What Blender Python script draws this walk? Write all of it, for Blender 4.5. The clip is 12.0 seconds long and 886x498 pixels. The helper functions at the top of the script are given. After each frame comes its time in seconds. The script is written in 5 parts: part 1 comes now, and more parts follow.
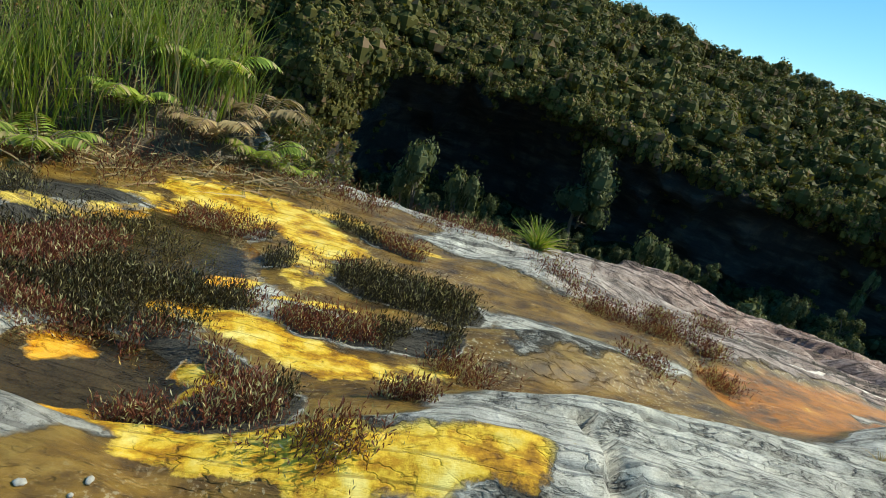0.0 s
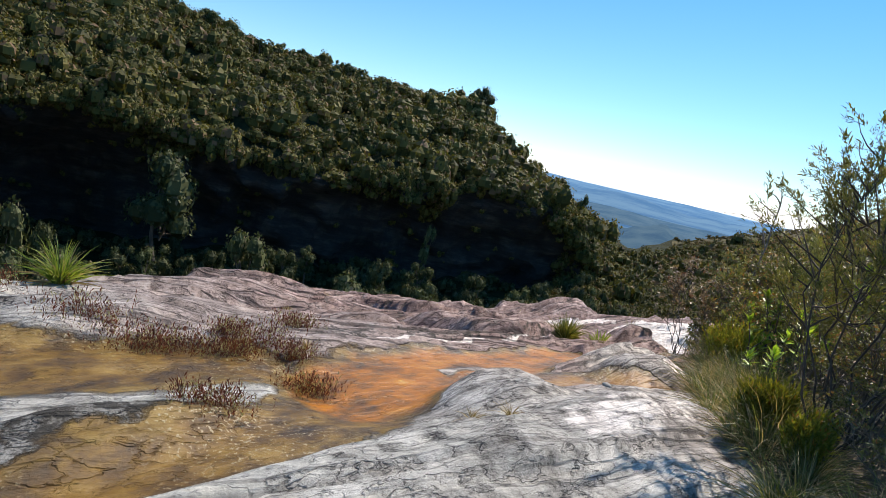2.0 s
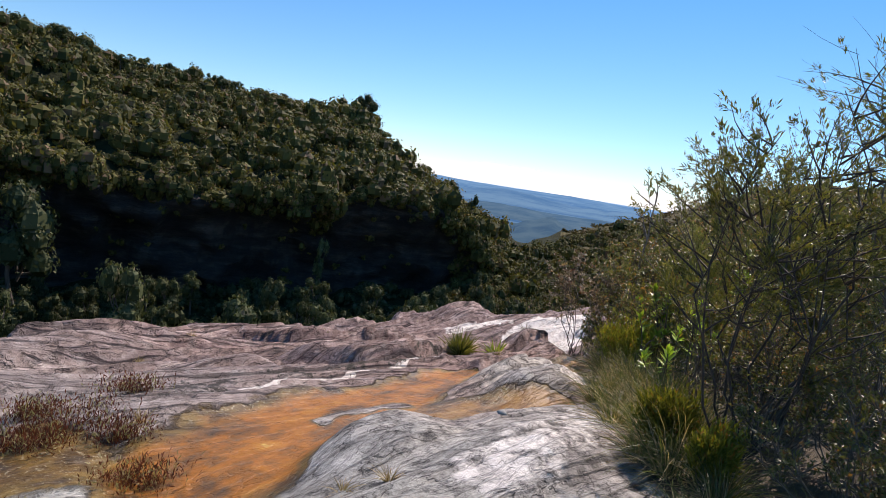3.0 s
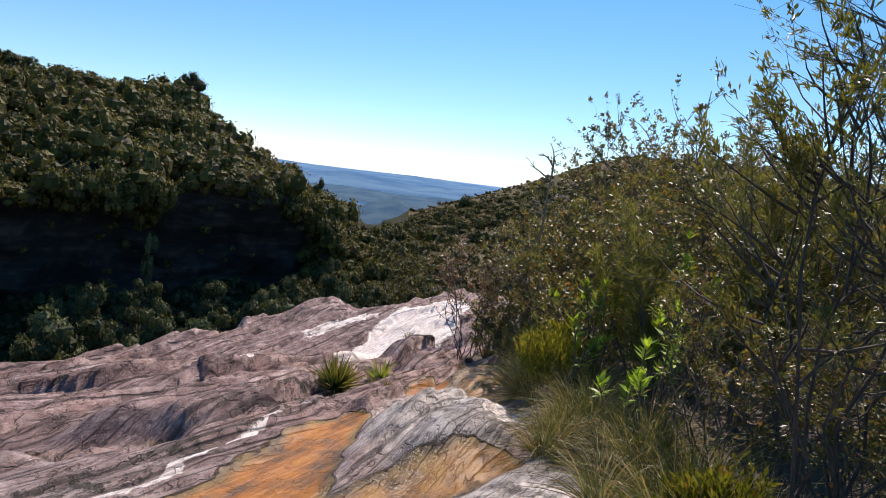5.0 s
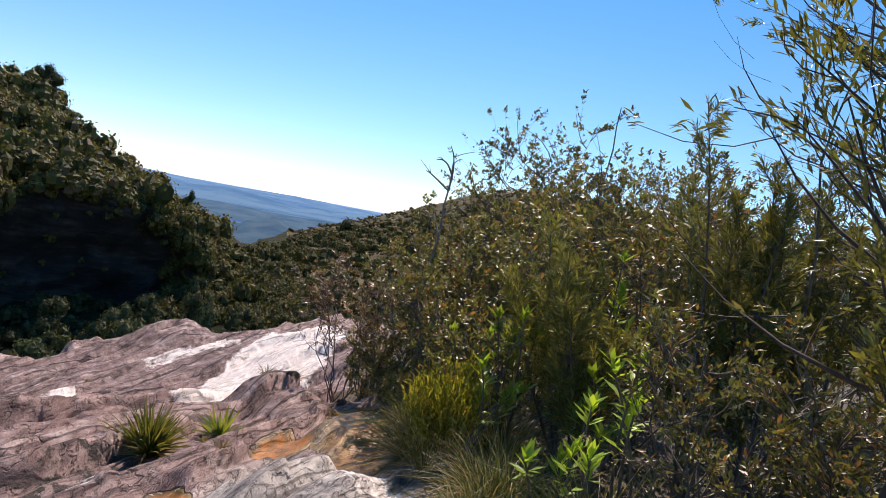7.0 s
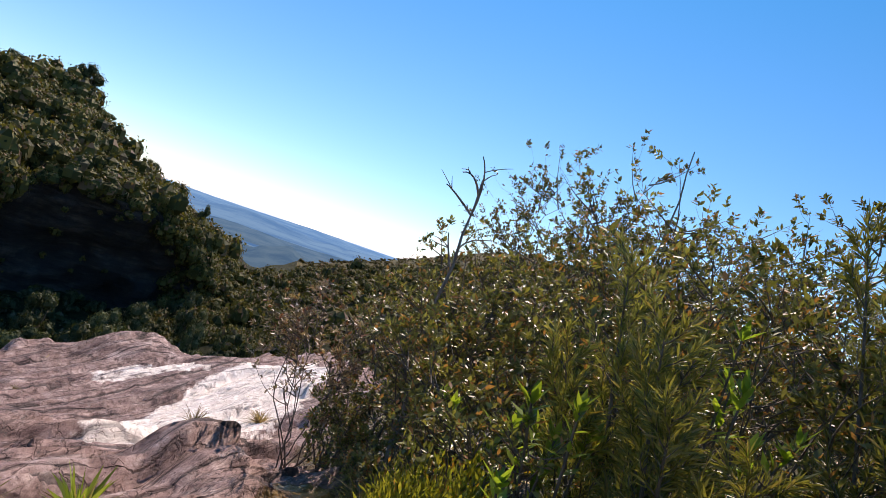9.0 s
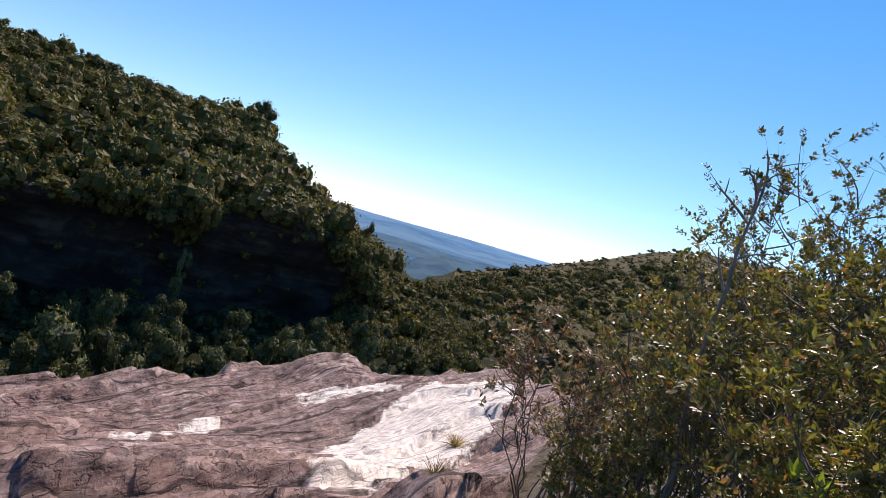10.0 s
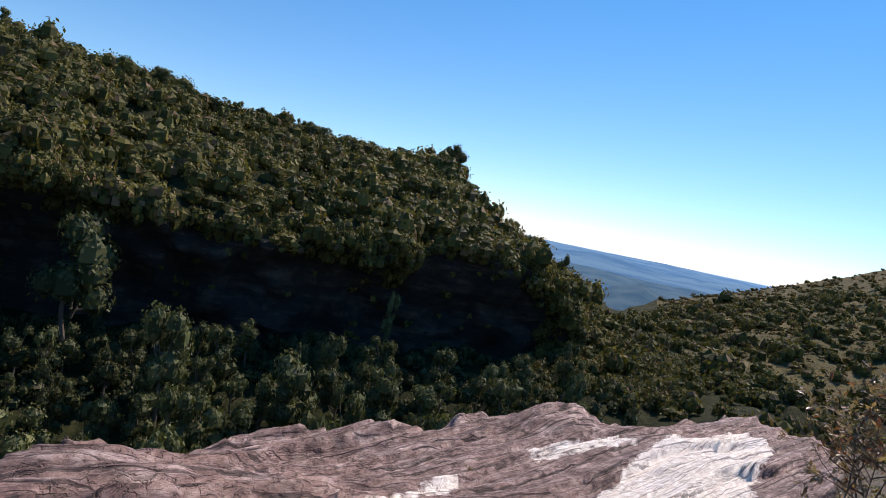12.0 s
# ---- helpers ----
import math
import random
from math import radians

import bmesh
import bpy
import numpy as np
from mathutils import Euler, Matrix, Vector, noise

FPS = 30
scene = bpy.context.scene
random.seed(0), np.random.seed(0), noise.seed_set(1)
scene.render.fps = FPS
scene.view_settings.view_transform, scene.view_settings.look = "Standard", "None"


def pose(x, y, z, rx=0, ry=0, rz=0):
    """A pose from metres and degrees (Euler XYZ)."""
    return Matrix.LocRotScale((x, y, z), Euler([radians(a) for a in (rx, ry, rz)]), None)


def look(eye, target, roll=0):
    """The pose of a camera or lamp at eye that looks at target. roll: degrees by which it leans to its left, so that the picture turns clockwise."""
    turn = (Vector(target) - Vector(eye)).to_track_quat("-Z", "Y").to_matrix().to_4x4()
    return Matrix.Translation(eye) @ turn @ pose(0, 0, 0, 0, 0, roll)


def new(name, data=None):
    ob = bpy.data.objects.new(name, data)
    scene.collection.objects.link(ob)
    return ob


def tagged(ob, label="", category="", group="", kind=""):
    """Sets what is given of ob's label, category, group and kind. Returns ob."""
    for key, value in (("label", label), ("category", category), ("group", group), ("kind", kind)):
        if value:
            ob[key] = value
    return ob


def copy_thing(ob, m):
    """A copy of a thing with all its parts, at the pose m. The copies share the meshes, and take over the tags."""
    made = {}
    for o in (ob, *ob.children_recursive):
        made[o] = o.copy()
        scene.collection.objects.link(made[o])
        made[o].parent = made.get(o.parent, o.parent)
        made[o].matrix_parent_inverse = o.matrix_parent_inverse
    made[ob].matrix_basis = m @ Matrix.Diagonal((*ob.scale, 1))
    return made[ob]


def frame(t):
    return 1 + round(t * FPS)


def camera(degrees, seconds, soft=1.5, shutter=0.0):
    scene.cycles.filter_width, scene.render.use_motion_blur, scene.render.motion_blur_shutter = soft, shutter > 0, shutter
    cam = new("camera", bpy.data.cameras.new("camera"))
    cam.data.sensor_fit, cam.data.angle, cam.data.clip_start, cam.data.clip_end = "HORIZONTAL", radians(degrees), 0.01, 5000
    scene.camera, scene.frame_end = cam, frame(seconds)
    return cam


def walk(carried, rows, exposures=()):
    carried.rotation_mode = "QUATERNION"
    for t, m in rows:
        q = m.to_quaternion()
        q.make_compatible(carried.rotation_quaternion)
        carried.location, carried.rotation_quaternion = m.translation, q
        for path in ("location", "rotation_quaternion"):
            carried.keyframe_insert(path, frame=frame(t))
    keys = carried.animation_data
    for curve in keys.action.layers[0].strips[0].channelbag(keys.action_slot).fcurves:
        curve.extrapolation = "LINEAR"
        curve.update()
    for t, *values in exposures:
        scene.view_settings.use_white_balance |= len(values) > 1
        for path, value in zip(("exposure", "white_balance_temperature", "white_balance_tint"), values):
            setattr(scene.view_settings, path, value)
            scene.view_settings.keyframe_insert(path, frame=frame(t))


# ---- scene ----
cam = camera(71, 12.0, soft=0.5)
# seconds, eye, target, roll
PATH = [
    (0, (0.014, -0.107, 1.678), (-0.022, 9.353, -1.565), 16.94),
    (0.5, (0.018, 0.064, 1.650), (0.741, 9.558, -1.405), 15.96),
    (1, (0.222, 0.089, 1.658), (2.716, 9.404, -0.991), 14.12),
    (1.5, (0.347, 0.377, 1.584), (4.723, 9.079, -0.681), 13.67),
    (2, (0.588, 0.713, 1.565), (6.302, 8.745, -0.120), 12.73),
    (2.5, (1.005, 1.086, 1.567), (7.126, 8.884, 0.257), 11.29),
    (3, (1.121, 1.075, 1.648), (8.095, 8.125, 0.360), 8.92),
    (3.5, (1.391, 1.781, 1.521), (9.331, 7.733, 0.285), 7.16),
    (5.5, (2.708, 2.697, 1.503), (11.318, 7.646, 0.333), 7.28),
    (6, (3.017, 2.950, 1.314), (11.880, 7.471, 0.306), 7.68),
    (6.5, (3.245, 3.105, 1.316), (12.375, 7.102, 0.504), 8.31),
    (8.5, (4.834, 3.502, 1.065), (14.385, 6.455, 1.288), 18.70),
    (9, (5.112, 3.762, 1.074), (14.324, 7.645, 1.314), 18.96),
    (9.5, (5.384, 4.310, 1.019), (14.117, 9.180, 0.922), 18.37),
    (10, (5.407, 4.737, 0.987), (13.452, 10.662, 0.590), 15.81),
    (10.5, (5.475, 4.863, 1.008), (13.011, 11.419, 0.531), 13.12),
    (11, (5.535, 4.978, 0.993), (13.010, 11.602, 0.508), 12.63),
    (11.5, (5.518, 5.465, 0.953), (12.473, 12.641, 0.582), 11.61),
    (12, (5.365, 5.584, 1.045), (11.234, 13.657, 0.428), 11.44),
]
walk(cam, [(t, look(eye, target, roll)) for t, eye, target, roll in PATH],
     exposures=[(0.0, 0.46, 7100, -4), (0.5, 0.6, 7000, -2), (1.5, 0.58, 6800, 8), (2.5, 0.3, 6800, 18), (3.5, 0.24, 6850, 21), (5.5, 0.37, 6900, 23), (8.5, 0.41, 7100, 25), (12.0, 0.28, 6800, 21)])

# ---- sky and sun ----
SUN_AZ, SUN_EL = 74.0, 47.0          # degrees clockwise from +y, degrees up
sky_world = bpy.data.worlds.new("sky_world")
scene.world = sky_world
sky_world.use_nodes = True
wn = sky_world.node_tree.nodes
sky_tex = wn.new("ShaderNodeTexSky")
sky_tex.sky_type = "NISHITA"
sky_tex.sun_disc = False
sky_tex.sun_elevation, sky_tex.sun_rotation = radians(SUN_EL), radians(SUN_AZ)
sky_tex.altitude, sky_tex.air_density, sky_tex.dust_density, sky_tex.ozone_density = 1400, 1.0, 0.1, 4.0
wn["Background"].inputs["Strength"].default_value = 0.125
clear_air = wn.new("ShaderNodeMix")
clear_air.data_type, clear_air.blend_type = "RGBA", "MULTIPLY"
clear_air.inputs[0].default_value = 1.0
sky_dir, sky_up, deepen = wn.new("ShaderNodeTexCoord"), wn.new("ShaderNodeSeparateXYZ"), wn.new("ShaderNodeValToRGB")
deepen.color_ramp.elements[0].color, deepen.color_ramp.elements[1].color = (0.72, 0.87, 0.94, 1), (0.24, 0.87, 1.06, 1)
deepen.color_ramp.elements[1].position = 0.5
sky_world.node_tree.links.new(sky_dir.outputs["Generated"], sky_up.inputs[0])
sky_world.node_tree.links.new(sky_up.outputs["Z"], deepen.inputs[0])
sky_world.node_tree.links.new(deepen.outputs[0], clear_air.inputs[7])
sky_world.node_tree.links.new(sky_tex.outputs[0], clear_air.inputs[6])
sky_world.node_tree.links.new(clear_air.outputs[2], wn["Background"].inputs["Color"])
sun_data = bpy.data.lights.new("sun", "SUN")
sun_data.energy, sun_data.angle, sun_data.color = 4.2, radians(0.53), (1.0, 0.93, 0.83)
sun_ob = new("sun", sun_data)
sd = Vector((math.sin(radians(SUN_AZ)) * math.cos(radians(SUN_EL)), math.cos(radians(SUN_AZ)) * math.cos(radians(SUN_EL)), math.sin(radians(SUN_EL))))
sun_ob.matrix_world = look(sd * 60, (0, 0, 0))


# ---- materials ----
class Mat:
    """A small wrapper to build node materials."""
    def __init__(self, name):
        self.m = bpy.data.materials.new(name)
        self.m.use_nodes = True
        self.t = self.m.node_tree
        self.b = self.t.nodes["Principled BSDF"]

    def node(self, kind):
        return self.t.nodes.new(kind)

    def link(self, a, b):
        self.t.links.new(a, b)

    def coords(self, scale=(1, 1, 1), kind="Object", turn=0.0):
        c = self.node("ShaderNodeTexCoord")
        mp = self.node("ShaderNodeMapping")
        mp.vector_type = "TEXTURE"
        mp.inputs["Scale"].default_value = tuple(1 / q for q in scale)
        mp.inputs["Rotation"].default_value = (0, 0, radians(turn))
        self.link(c.outputs[kind], mp.inputs["Vector"])
        return mp.outputs[0]

    def noise(self, vec, scale, detail=6, rough=0.6):
        n = self.node("ShaderNodeTexNoise")
        n.inputs["Scale"].default_value, n.inputs["Detail"].default_value, n.inputs["Roughness"].default_value = scale, detail, rough
        self.link(vec, n.inputs["Vector"])
        return n.outputs["Fac"]

    def ramp(self, fac, *stops):
        r = self.node("ShaderNodeValToRGB")
        els = r.color_ramp.elements
        while len(els) < len(stops):
            els.new(0.5)
        for e, (p, c) in zip(els, stops):
            e.position = p
            e.color = (c, c, c, 1) if isinstance(c, (int, float)) else (*c, 1)
        self.link(fac, r.inputs[0])
        return r.outputs[0]

    def mix(self, fac, a, b, mode="MIX"):
        n = self.node("ShaderNodeMix")
        n.data_type, n.blend_type = "RGBA", mode
        for sock, v in ((n.inputs[0], fac), (n.inputs[6], a), (n.inputs[7], b)):
            if isinstance(v, (int, float)):
                sock.default_value = v
            elif isinstance(v, tuple):
                sock.default_value = (*v, 1)
            else:
                self.link(v, sock)
        return n.outputs[2]

    def math(self, op, a, b=0.5, clamp=False):
        n = self.node("ShaderNodeMath")
        n.operation, n.use_clamp = op, clamp
        for sock, v in ((n.inputs[0], a), (n.inputs[1], b)):
            if isinstance(v, (int, float)):
                sock.default_value = v
            else:
                self.link(v, sock)
        return n.outputs[0]

    def bump(self, height, strength=0.5, distance=0.02):
        n = self.node("ShaderNodeBump")
        n.inputs["Strength"].default_value, n.inputs["Distance"].default_value = strength, distance
        self.link(height, n.inputs["Height"])
        self.link(n.outputs[0], self.b.inputs["Normal"])


def leaf_mat(name, low, high, dead=(0.25, 0.15, 0.06), dead_share=0.08, rough=0.45, trans=0.35, spec=0.4):
    """Leaves: colour changes from leaf to leaf and from plant to plant, a few dry ones, light shines through."""
    m = Mat(name)
    g = m.node("ShaderNodeNewGeometry")
    oi = m.node("ShaderNodeObjectInfo")
    col = m.mix(g.outputs["Random Per Island"], low, high)
    big = m.noise(m.coords(kind="Object"), 0.9, 3)
    col = m.mix(m.ramp(big, (0.35, 0.0), (0.65, 0.6)), col, m.mix(1.0, col, (1.35, 1.15, 0.6), "MULTIPLY"))
    isdead = m.math("LESS_THAN", m.math("FRACT", m.math("MULTIPLY", g.outputs["Random Per Island"], 37.3)), dead_share)
    col = m.mix(isdead, col, dead)
    tone = m.math("ADD", m.math("MULTIPLY", oi.outputs["Random"], 0.7), 0.65)
    hsv = m.node("ShaderNodeHueSaturation")
    m.link(tone, hsv.inputs["Value"])
    m.link(col, hsv.inputs["Color"])
    m.link(hsv.outputs[0], m.b.inputs["Base Color"])
    m.b.inputs["Roughness"].default_value = rough
    m.b.inputs["Specular IOR Level"].default_value = spec
    tr = m.node("ShaderNodeBsdfTranslucent")
    m.link(m.mix(1.0, hsv.outputs[0], (1.3, 1.25, 0.5), "MULTIPLY"), tr.inputs["Color"])
    mx = m.node("ShaderNodeMixShader")
    mx.inputs[0].default_value = trans
    m.link(m.b.outputs[0], mx.inputs[1])
    m.link(tr.outputs[0], mx.inputs[2])
    m.link(mx.outputs[0], m.t.nodes["Material Output"].inputs[0])
    return m.m


def bark_mat(name, a, b):
    m = Mat(name)
    v = m.coords((1, 1, 0.25))
    n = m.noise(v, 40, 5)
    m.link(m.ramp(n, (0.3, a), (0.7, b)), m.b.inputs["Base Color"])
    m.b.inputs["Roughness"].default_value = 0.85
    m.bump(n, 0.5, 0.004)
    return m.m


def rock_mat():
    """Bedded quartzite with algae film in the shallow water, bleached and lichen-grown parts."""
    m = Mat("quartzite_rock")
    m1, m2 = m.node("ShaderNodeVertexColor"), m.node("ShaderNodeVertexColor")
    m1.layer_name, m2.layer_name = "film", "wear"
    s1, s2 = m.node("ShaderNodeSeparateColor"), m.node("ShaderNodeSeparateColor")
    m.link(m1.outputs[0], s1.inputs[0])
    m.link(m2.outputs[0], s2.inputs[0])
    orange, yellow, white = s1.outputs
    soil, dark, pale = s2.outputs
    iso = m.coords()
    nb = m.noise(m.coords((0.9, 4.4, 2.5), turn=4), 1.5, 12, 0.7)
    nf = m.noise(m.coords((3.5, 13.0, 8.0), turn=5), 1.4, 7, 0.72)
    ni, ng, nl = m.noise(iso, 6, 12, 0.72), m.noise(iso, 75, 4, 0.75), m.noise(iso, 0.9, 5)
    both = m.mix(0.45, nb, ni)
    rose = m.ramp(both, (0.38, (0.1, 0.06, 0.055)), (0.46, (0.215, 0.138, 0.124)), (0.53, (0.335, 0.235, 0.212)), (0.62, (0.58, 0.46, 0.42)))
    grey = m.ramp(m.mix(0.65, nb, ni), (0.37, (0.11, 0.112, 0.1)), (0.44, (0.32, 0.325, 0.29)), (0.52, (0.54, 0.545, 0.49)), (0.62, (0.76, 0.765, 0.7)))
    col = m.mix(pale, rose, grey)
    # lichen blotches and dark pits
    col = m.mix(m.math("MULTIPLY", m.ramp(m.noise(iso, 3.1, 9, 0.75), (0.54, 0.0), (0.6, 0.55)), m.math("ADD", m.math("MULTIPLY", pale, 0.7), 0.2)), col, (0.7, 0.69, 0.64))
    col = m.mix(m.ramp(m.math("ADD", m.math("MULTIPLY", ng, 0.45), m.math("MULTIPLY", ni, 0.55)), (0.4, 0.75), (0.455, 0.0)), col, (0.075, 0.07, 0.064))
    col = m.mix(1.0, col, m.ramp(ng, (0.3, (0.85, 0.84, 0.83)), (0.7, (1.14, 1.14, 1.14))), "MULTIPLY")
    col = m.mix(1.0, col, m.ramp(nl, (0.36, (0.72, 0.69, 0.68)), (0.52, (1.0, 0.98, 0.97)), (0.66, (1.15, 1.13, 1.1))), "MULTIPLY")
    # ledges: each bed ends in a low step with an open joint at its foot
    lines, saw = [], []
    for freq, warp, stretch, turn, width, keep in ((2.1, 0.55, (0.2, 0.7, 0.6), 4, 0.07, 0.46), (5.2, 0.45, (0.4, 1.4, 1.2), 3, 0.1, 0.44), (12.5, 0.5, (0.8, 3.0, 2.5), 5, 0.15, 0.45)):
        split = m.node("ShaderNodeSeparateXYZ")
        m.link(m.coords((1, 1, 1), turn=turn), split.inputs[0])
        wander = m.noise(m.coords(stretch, turn=turn), 1.0, 3.5, 0.45)
        v = m.math("ADD", m.math("MULTIPLY", split.outputs[1], freq), m.math("MULTIPLY", wander, warp * 3))
        fr = m.math("FRACT", v)
        broken = m.ramp(m.noise(m.coords((0.5 * stretch[0], 1.5 * stretch[1], 1), turn=turn), 1.7, 5, 0.6), (keep - 0.06, 0.0), (keep + 0.05, 1.0))
        lines.append(m.math("MULTIPLY", m.ramp(fr, (0.0, 1.0), (width * 0.4, 0.9), (width, 0.0)), broken))
        saw.append(m.math("MULTIPLY", m.math("SUBTRACT", 1.0, fr), m.math("ADD", m.math("MULTIPLY", broken, 0.75), 0.25)))
    gaps = m.math("MAXIMUM", lines[0], m.math("MAXIMUM", m.math("MULTIPLY", lines[1], 0.85), m.math("MULTIPLY", lines[2], 0.6)))
    gaps = m.math("MULTIPLY", gaps, m.math("SUBTRACT", 1.0, m.math("MULTIPLY", pale, 0.35)))
    col = m.mix(m.math("MULTIPLY", gaps, 0.85), col, (0.035, 0.027, 0.025))
    # short wrinkles in the weathered skin of the pale rock
    wrinkle = m.ramp(m.math("ABSOLUTE", m.math("SUBTRACT", m.noise(m.coords((5.0, 13.0, 6.0), turn=9), 1.0, 3, 0.55), 0.5)), (0.0, 1.0), (0.012, 0.6), (0.03, 0.0))
    wrinkle = m.math("MULTIPLY", wrinkle, m.ramp(ni, (0.42, 1.0), (0.58, 0.2)))
    col = m.mix(m.math("MULTIPLY", wrinkle, m.math("ADD", m.math("MULTIPLY", pale, 0.35), 0.3)), col, (0.06, 0.052, 0.048))
    wm = m.ramp(m.math("ADD", white, m.math("MULTIPLY", m.math("SUBTRACT", m.mix(0.5, nb, ni), 0.5), 1.5)), (0.42, 0.0), (0.6, 1.0))
    bleached = m.ramp(ni, (0.35, (0.74, 0.64, 0.57)), (0.6, (0.93, 0.87, 0.8)))
    col = m.mix(m.math("MULTIPLY", wm, m.math("SUBTRACT", 1.0, m.math("MULTIPLY", gaps, 0.6))), col, bleached)
    dm = m.ramp(m.math("ADD", dark, m.math("MULTIPLY", m.math("SUBTRACT", ni, 0.5), 1.5)), (0.44, 0.0), (0.54, 0.94))
    col = m.mix(dm, col, m.ramp(ng, (0.35, (0.012, 0.01, 0.007)), (0.65, (0.05, 0.042, 0.03))))
    nw = m.noise(m.coords((1.1, 3.0, 2.0), turn=22), 1.9, 8, 0.62)
    om = m.ramp(m.math("ADD", orange, m.math("MULTIPLY", m.math("SUBTRACT", m.mix(0.5, nw, ni), 0.5), 0.9)), (0.37, 0.0), (0.47, 1.0))
    film = m.ramp(m.mix(0.45, nw, ni), (0.38, (0.09, 0.045, 0.012)), (0.45, (0.22, 0.085, 0.007)), (0.52, (0.4, 0.135, 0.004)), (0.62, (0.5, 0.2, 0.012)))
    brown = m.ramp(m.mix(0.5, nw, ni), (0.38, (0.035, 0.02, 0.008)), (0.46, (0.1, 0.056, 0.014)), (0.53, (0.19, 0.112, 0.022)), (0.63, (0.31, 0.2, 0.05)))
    grit = m.ramp(m.noise(iso, 48, 2, 0.6), (0.6, 0.0), (0.64, 0.8))
    brown = m.mix(m.math("MULTIPLY", grit, m.ramp(nl, (0.45, 0.0), (0.6, 1.0))), brown, (0.5, 0.44, 0.3))
    film = m.mix(m.ramp(orange, (0.6, 0.0), (0.9, 1.0)), brown, film)
    col = m.mix(om, col, film)
    ym = m.ramp(m.math("ADD", yellow, m.math("MULTIPLY", m.math("SUBTRACT", m.mix(0.35, ni, nw), 0.5), 2.6)), (0.34, 0.0), (0.46, 0.6), (0.66, 1.0))
    ycol = m.ramp(m.mix(0.62, nw, ni), (0.39, (0.2, 0.085, 0.006)), (0.455, (0.5, 0.25, 0.012)), (0.51, (0.76, 0.5, 0.045)), (0.62, (0.88, 0.72, 0.22)))
    col = m.mix(ym, col, m.mix(m.math("MULTIPLY", lines[2], 0.5), ycol, (0.24, 0.11, 0.01)))
    sm = m.ramp(m.math("ADD", soil, m.math("MULTIPLY", m.math("SUBTRACT", ni, 0.5), 0.8)), (0.4, 0.0), (0.6, 1.0))
    col = m.mix(sm, col, m.ramp(ng, (0.3, (0.035, 0.025, 0.015)), (0.7, (0.14, 0.1, 0.055))))
    m.link(col, m.b.inputs["Base Color"])
    m.b.inputs["Specular IOR Level"].default_value = 0.35
    m.link(m.ramp(om, (0.0, 0.8), (1.0, 0.42)), m.b.inputs["Roughness"])
    steps = m.math("ADD", m.math("MULTIPLY", saw[0], 1.3), m.math("ADD", m.math("MULTIPLY", saw[1], 0.6), m.math("MULTIPLY", saw[2], 0.28)))
    steps = m.math("MULTIPLY", steps, m.math("SUBTRACT", 1.0, m.math("MULTIPLY", pale, 0.5)))
    h = m.math("ADD", m.math("MULTIPLY", nb, 0.5), m.math("ADD", m.math("MULTIPLY", ni, 0.7), m.math("MULTIPLY", nf, 0.3)))
    h = m.math("SUBTRACT", m.math("ADD", h, steps), m.math("ADD", m.math("MULTIPLY", gaps, 0.5), m.math("MULTIPLY", wrinkle, 0.35)))
    h = m.math("MULTIPLY", h, m.ramp(m.math("MAXIMUM", om, ym), (0.0, 1.0), (1.0, 0.4)))
    m.bump(h, 1.0, 0.045)
    return m.m


def cliff_mat():
    m = Mat("cliff_rock")
    v = m.coords((0.35, 0.35, 1.6))
    n1, n2 = m.noise(v, 0.8, 8, 0.65), m.noise(m.coords((1, 1, 0.2)), 0.7, 6)
    # dark stained rock, its colour lowered further to paint in the overhang's shade
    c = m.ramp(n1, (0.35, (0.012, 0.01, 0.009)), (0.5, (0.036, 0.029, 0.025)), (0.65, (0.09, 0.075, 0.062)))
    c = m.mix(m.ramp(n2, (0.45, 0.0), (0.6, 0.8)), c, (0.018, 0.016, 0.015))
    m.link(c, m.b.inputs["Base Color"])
    m.b.inputs["Roughness"].default_value = 0.9
    m.bump(n1, 1.0, 0.6)
    return m.m


def ground_mat(name, a, b, c, scale):
    m = Mat(name)
    n1, n2 = m.noise(m.coords(), scale, 8, 0.7), m.noise(m.coords(), scale * 0.12, 4)
    col = m.ramp(n1, (0.3, a), (0.5, b), (0.7, c))
    col = m.mix(m.ramp(n2, (0.4, 0.0), (0.6, 0.5)), col, tuple(0.6 * q for q in b))
    m.link(col, m.b.inputs["Base Color"])
    m.b.inputs["Roughness"].default_value = 0.95
    m.b.inputs["Specular IOR Level"].default_value = 0.1
    m.bump(n1, 0.7, 0.3 / scale)
    return m.m


def painted_haze_mat(name, a, b, near, far, d0, d1, scale):
    """Distance seen through kilometres of air: blue airlight, painted as emission, grows with the way to it."""
    m = Mat(name)
    c = m.coords((1, 1, 1))
    n1 = m.noise(c, scale, 8, 0.68)
    m.link(m.ramp(n1, (0.4, a), (0.6, b)), m.b.inputs["Base Color"])
    m.b.inputs["Roughness"].default_value = 1.0
    m.b.inputs["Specular IOR Level"].default_value = 0.0
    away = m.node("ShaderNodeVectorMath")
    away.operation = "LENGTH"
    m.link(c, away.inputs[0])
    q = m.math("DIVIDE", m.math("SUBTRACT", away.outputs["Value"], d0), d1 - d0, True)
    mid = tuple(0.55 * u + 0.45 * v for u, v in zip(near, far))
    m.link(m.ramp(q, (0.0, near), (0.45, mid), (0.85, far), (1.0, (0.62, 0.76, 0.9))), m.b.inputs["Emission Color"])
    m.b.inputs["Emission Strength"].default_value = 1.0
    return m.m


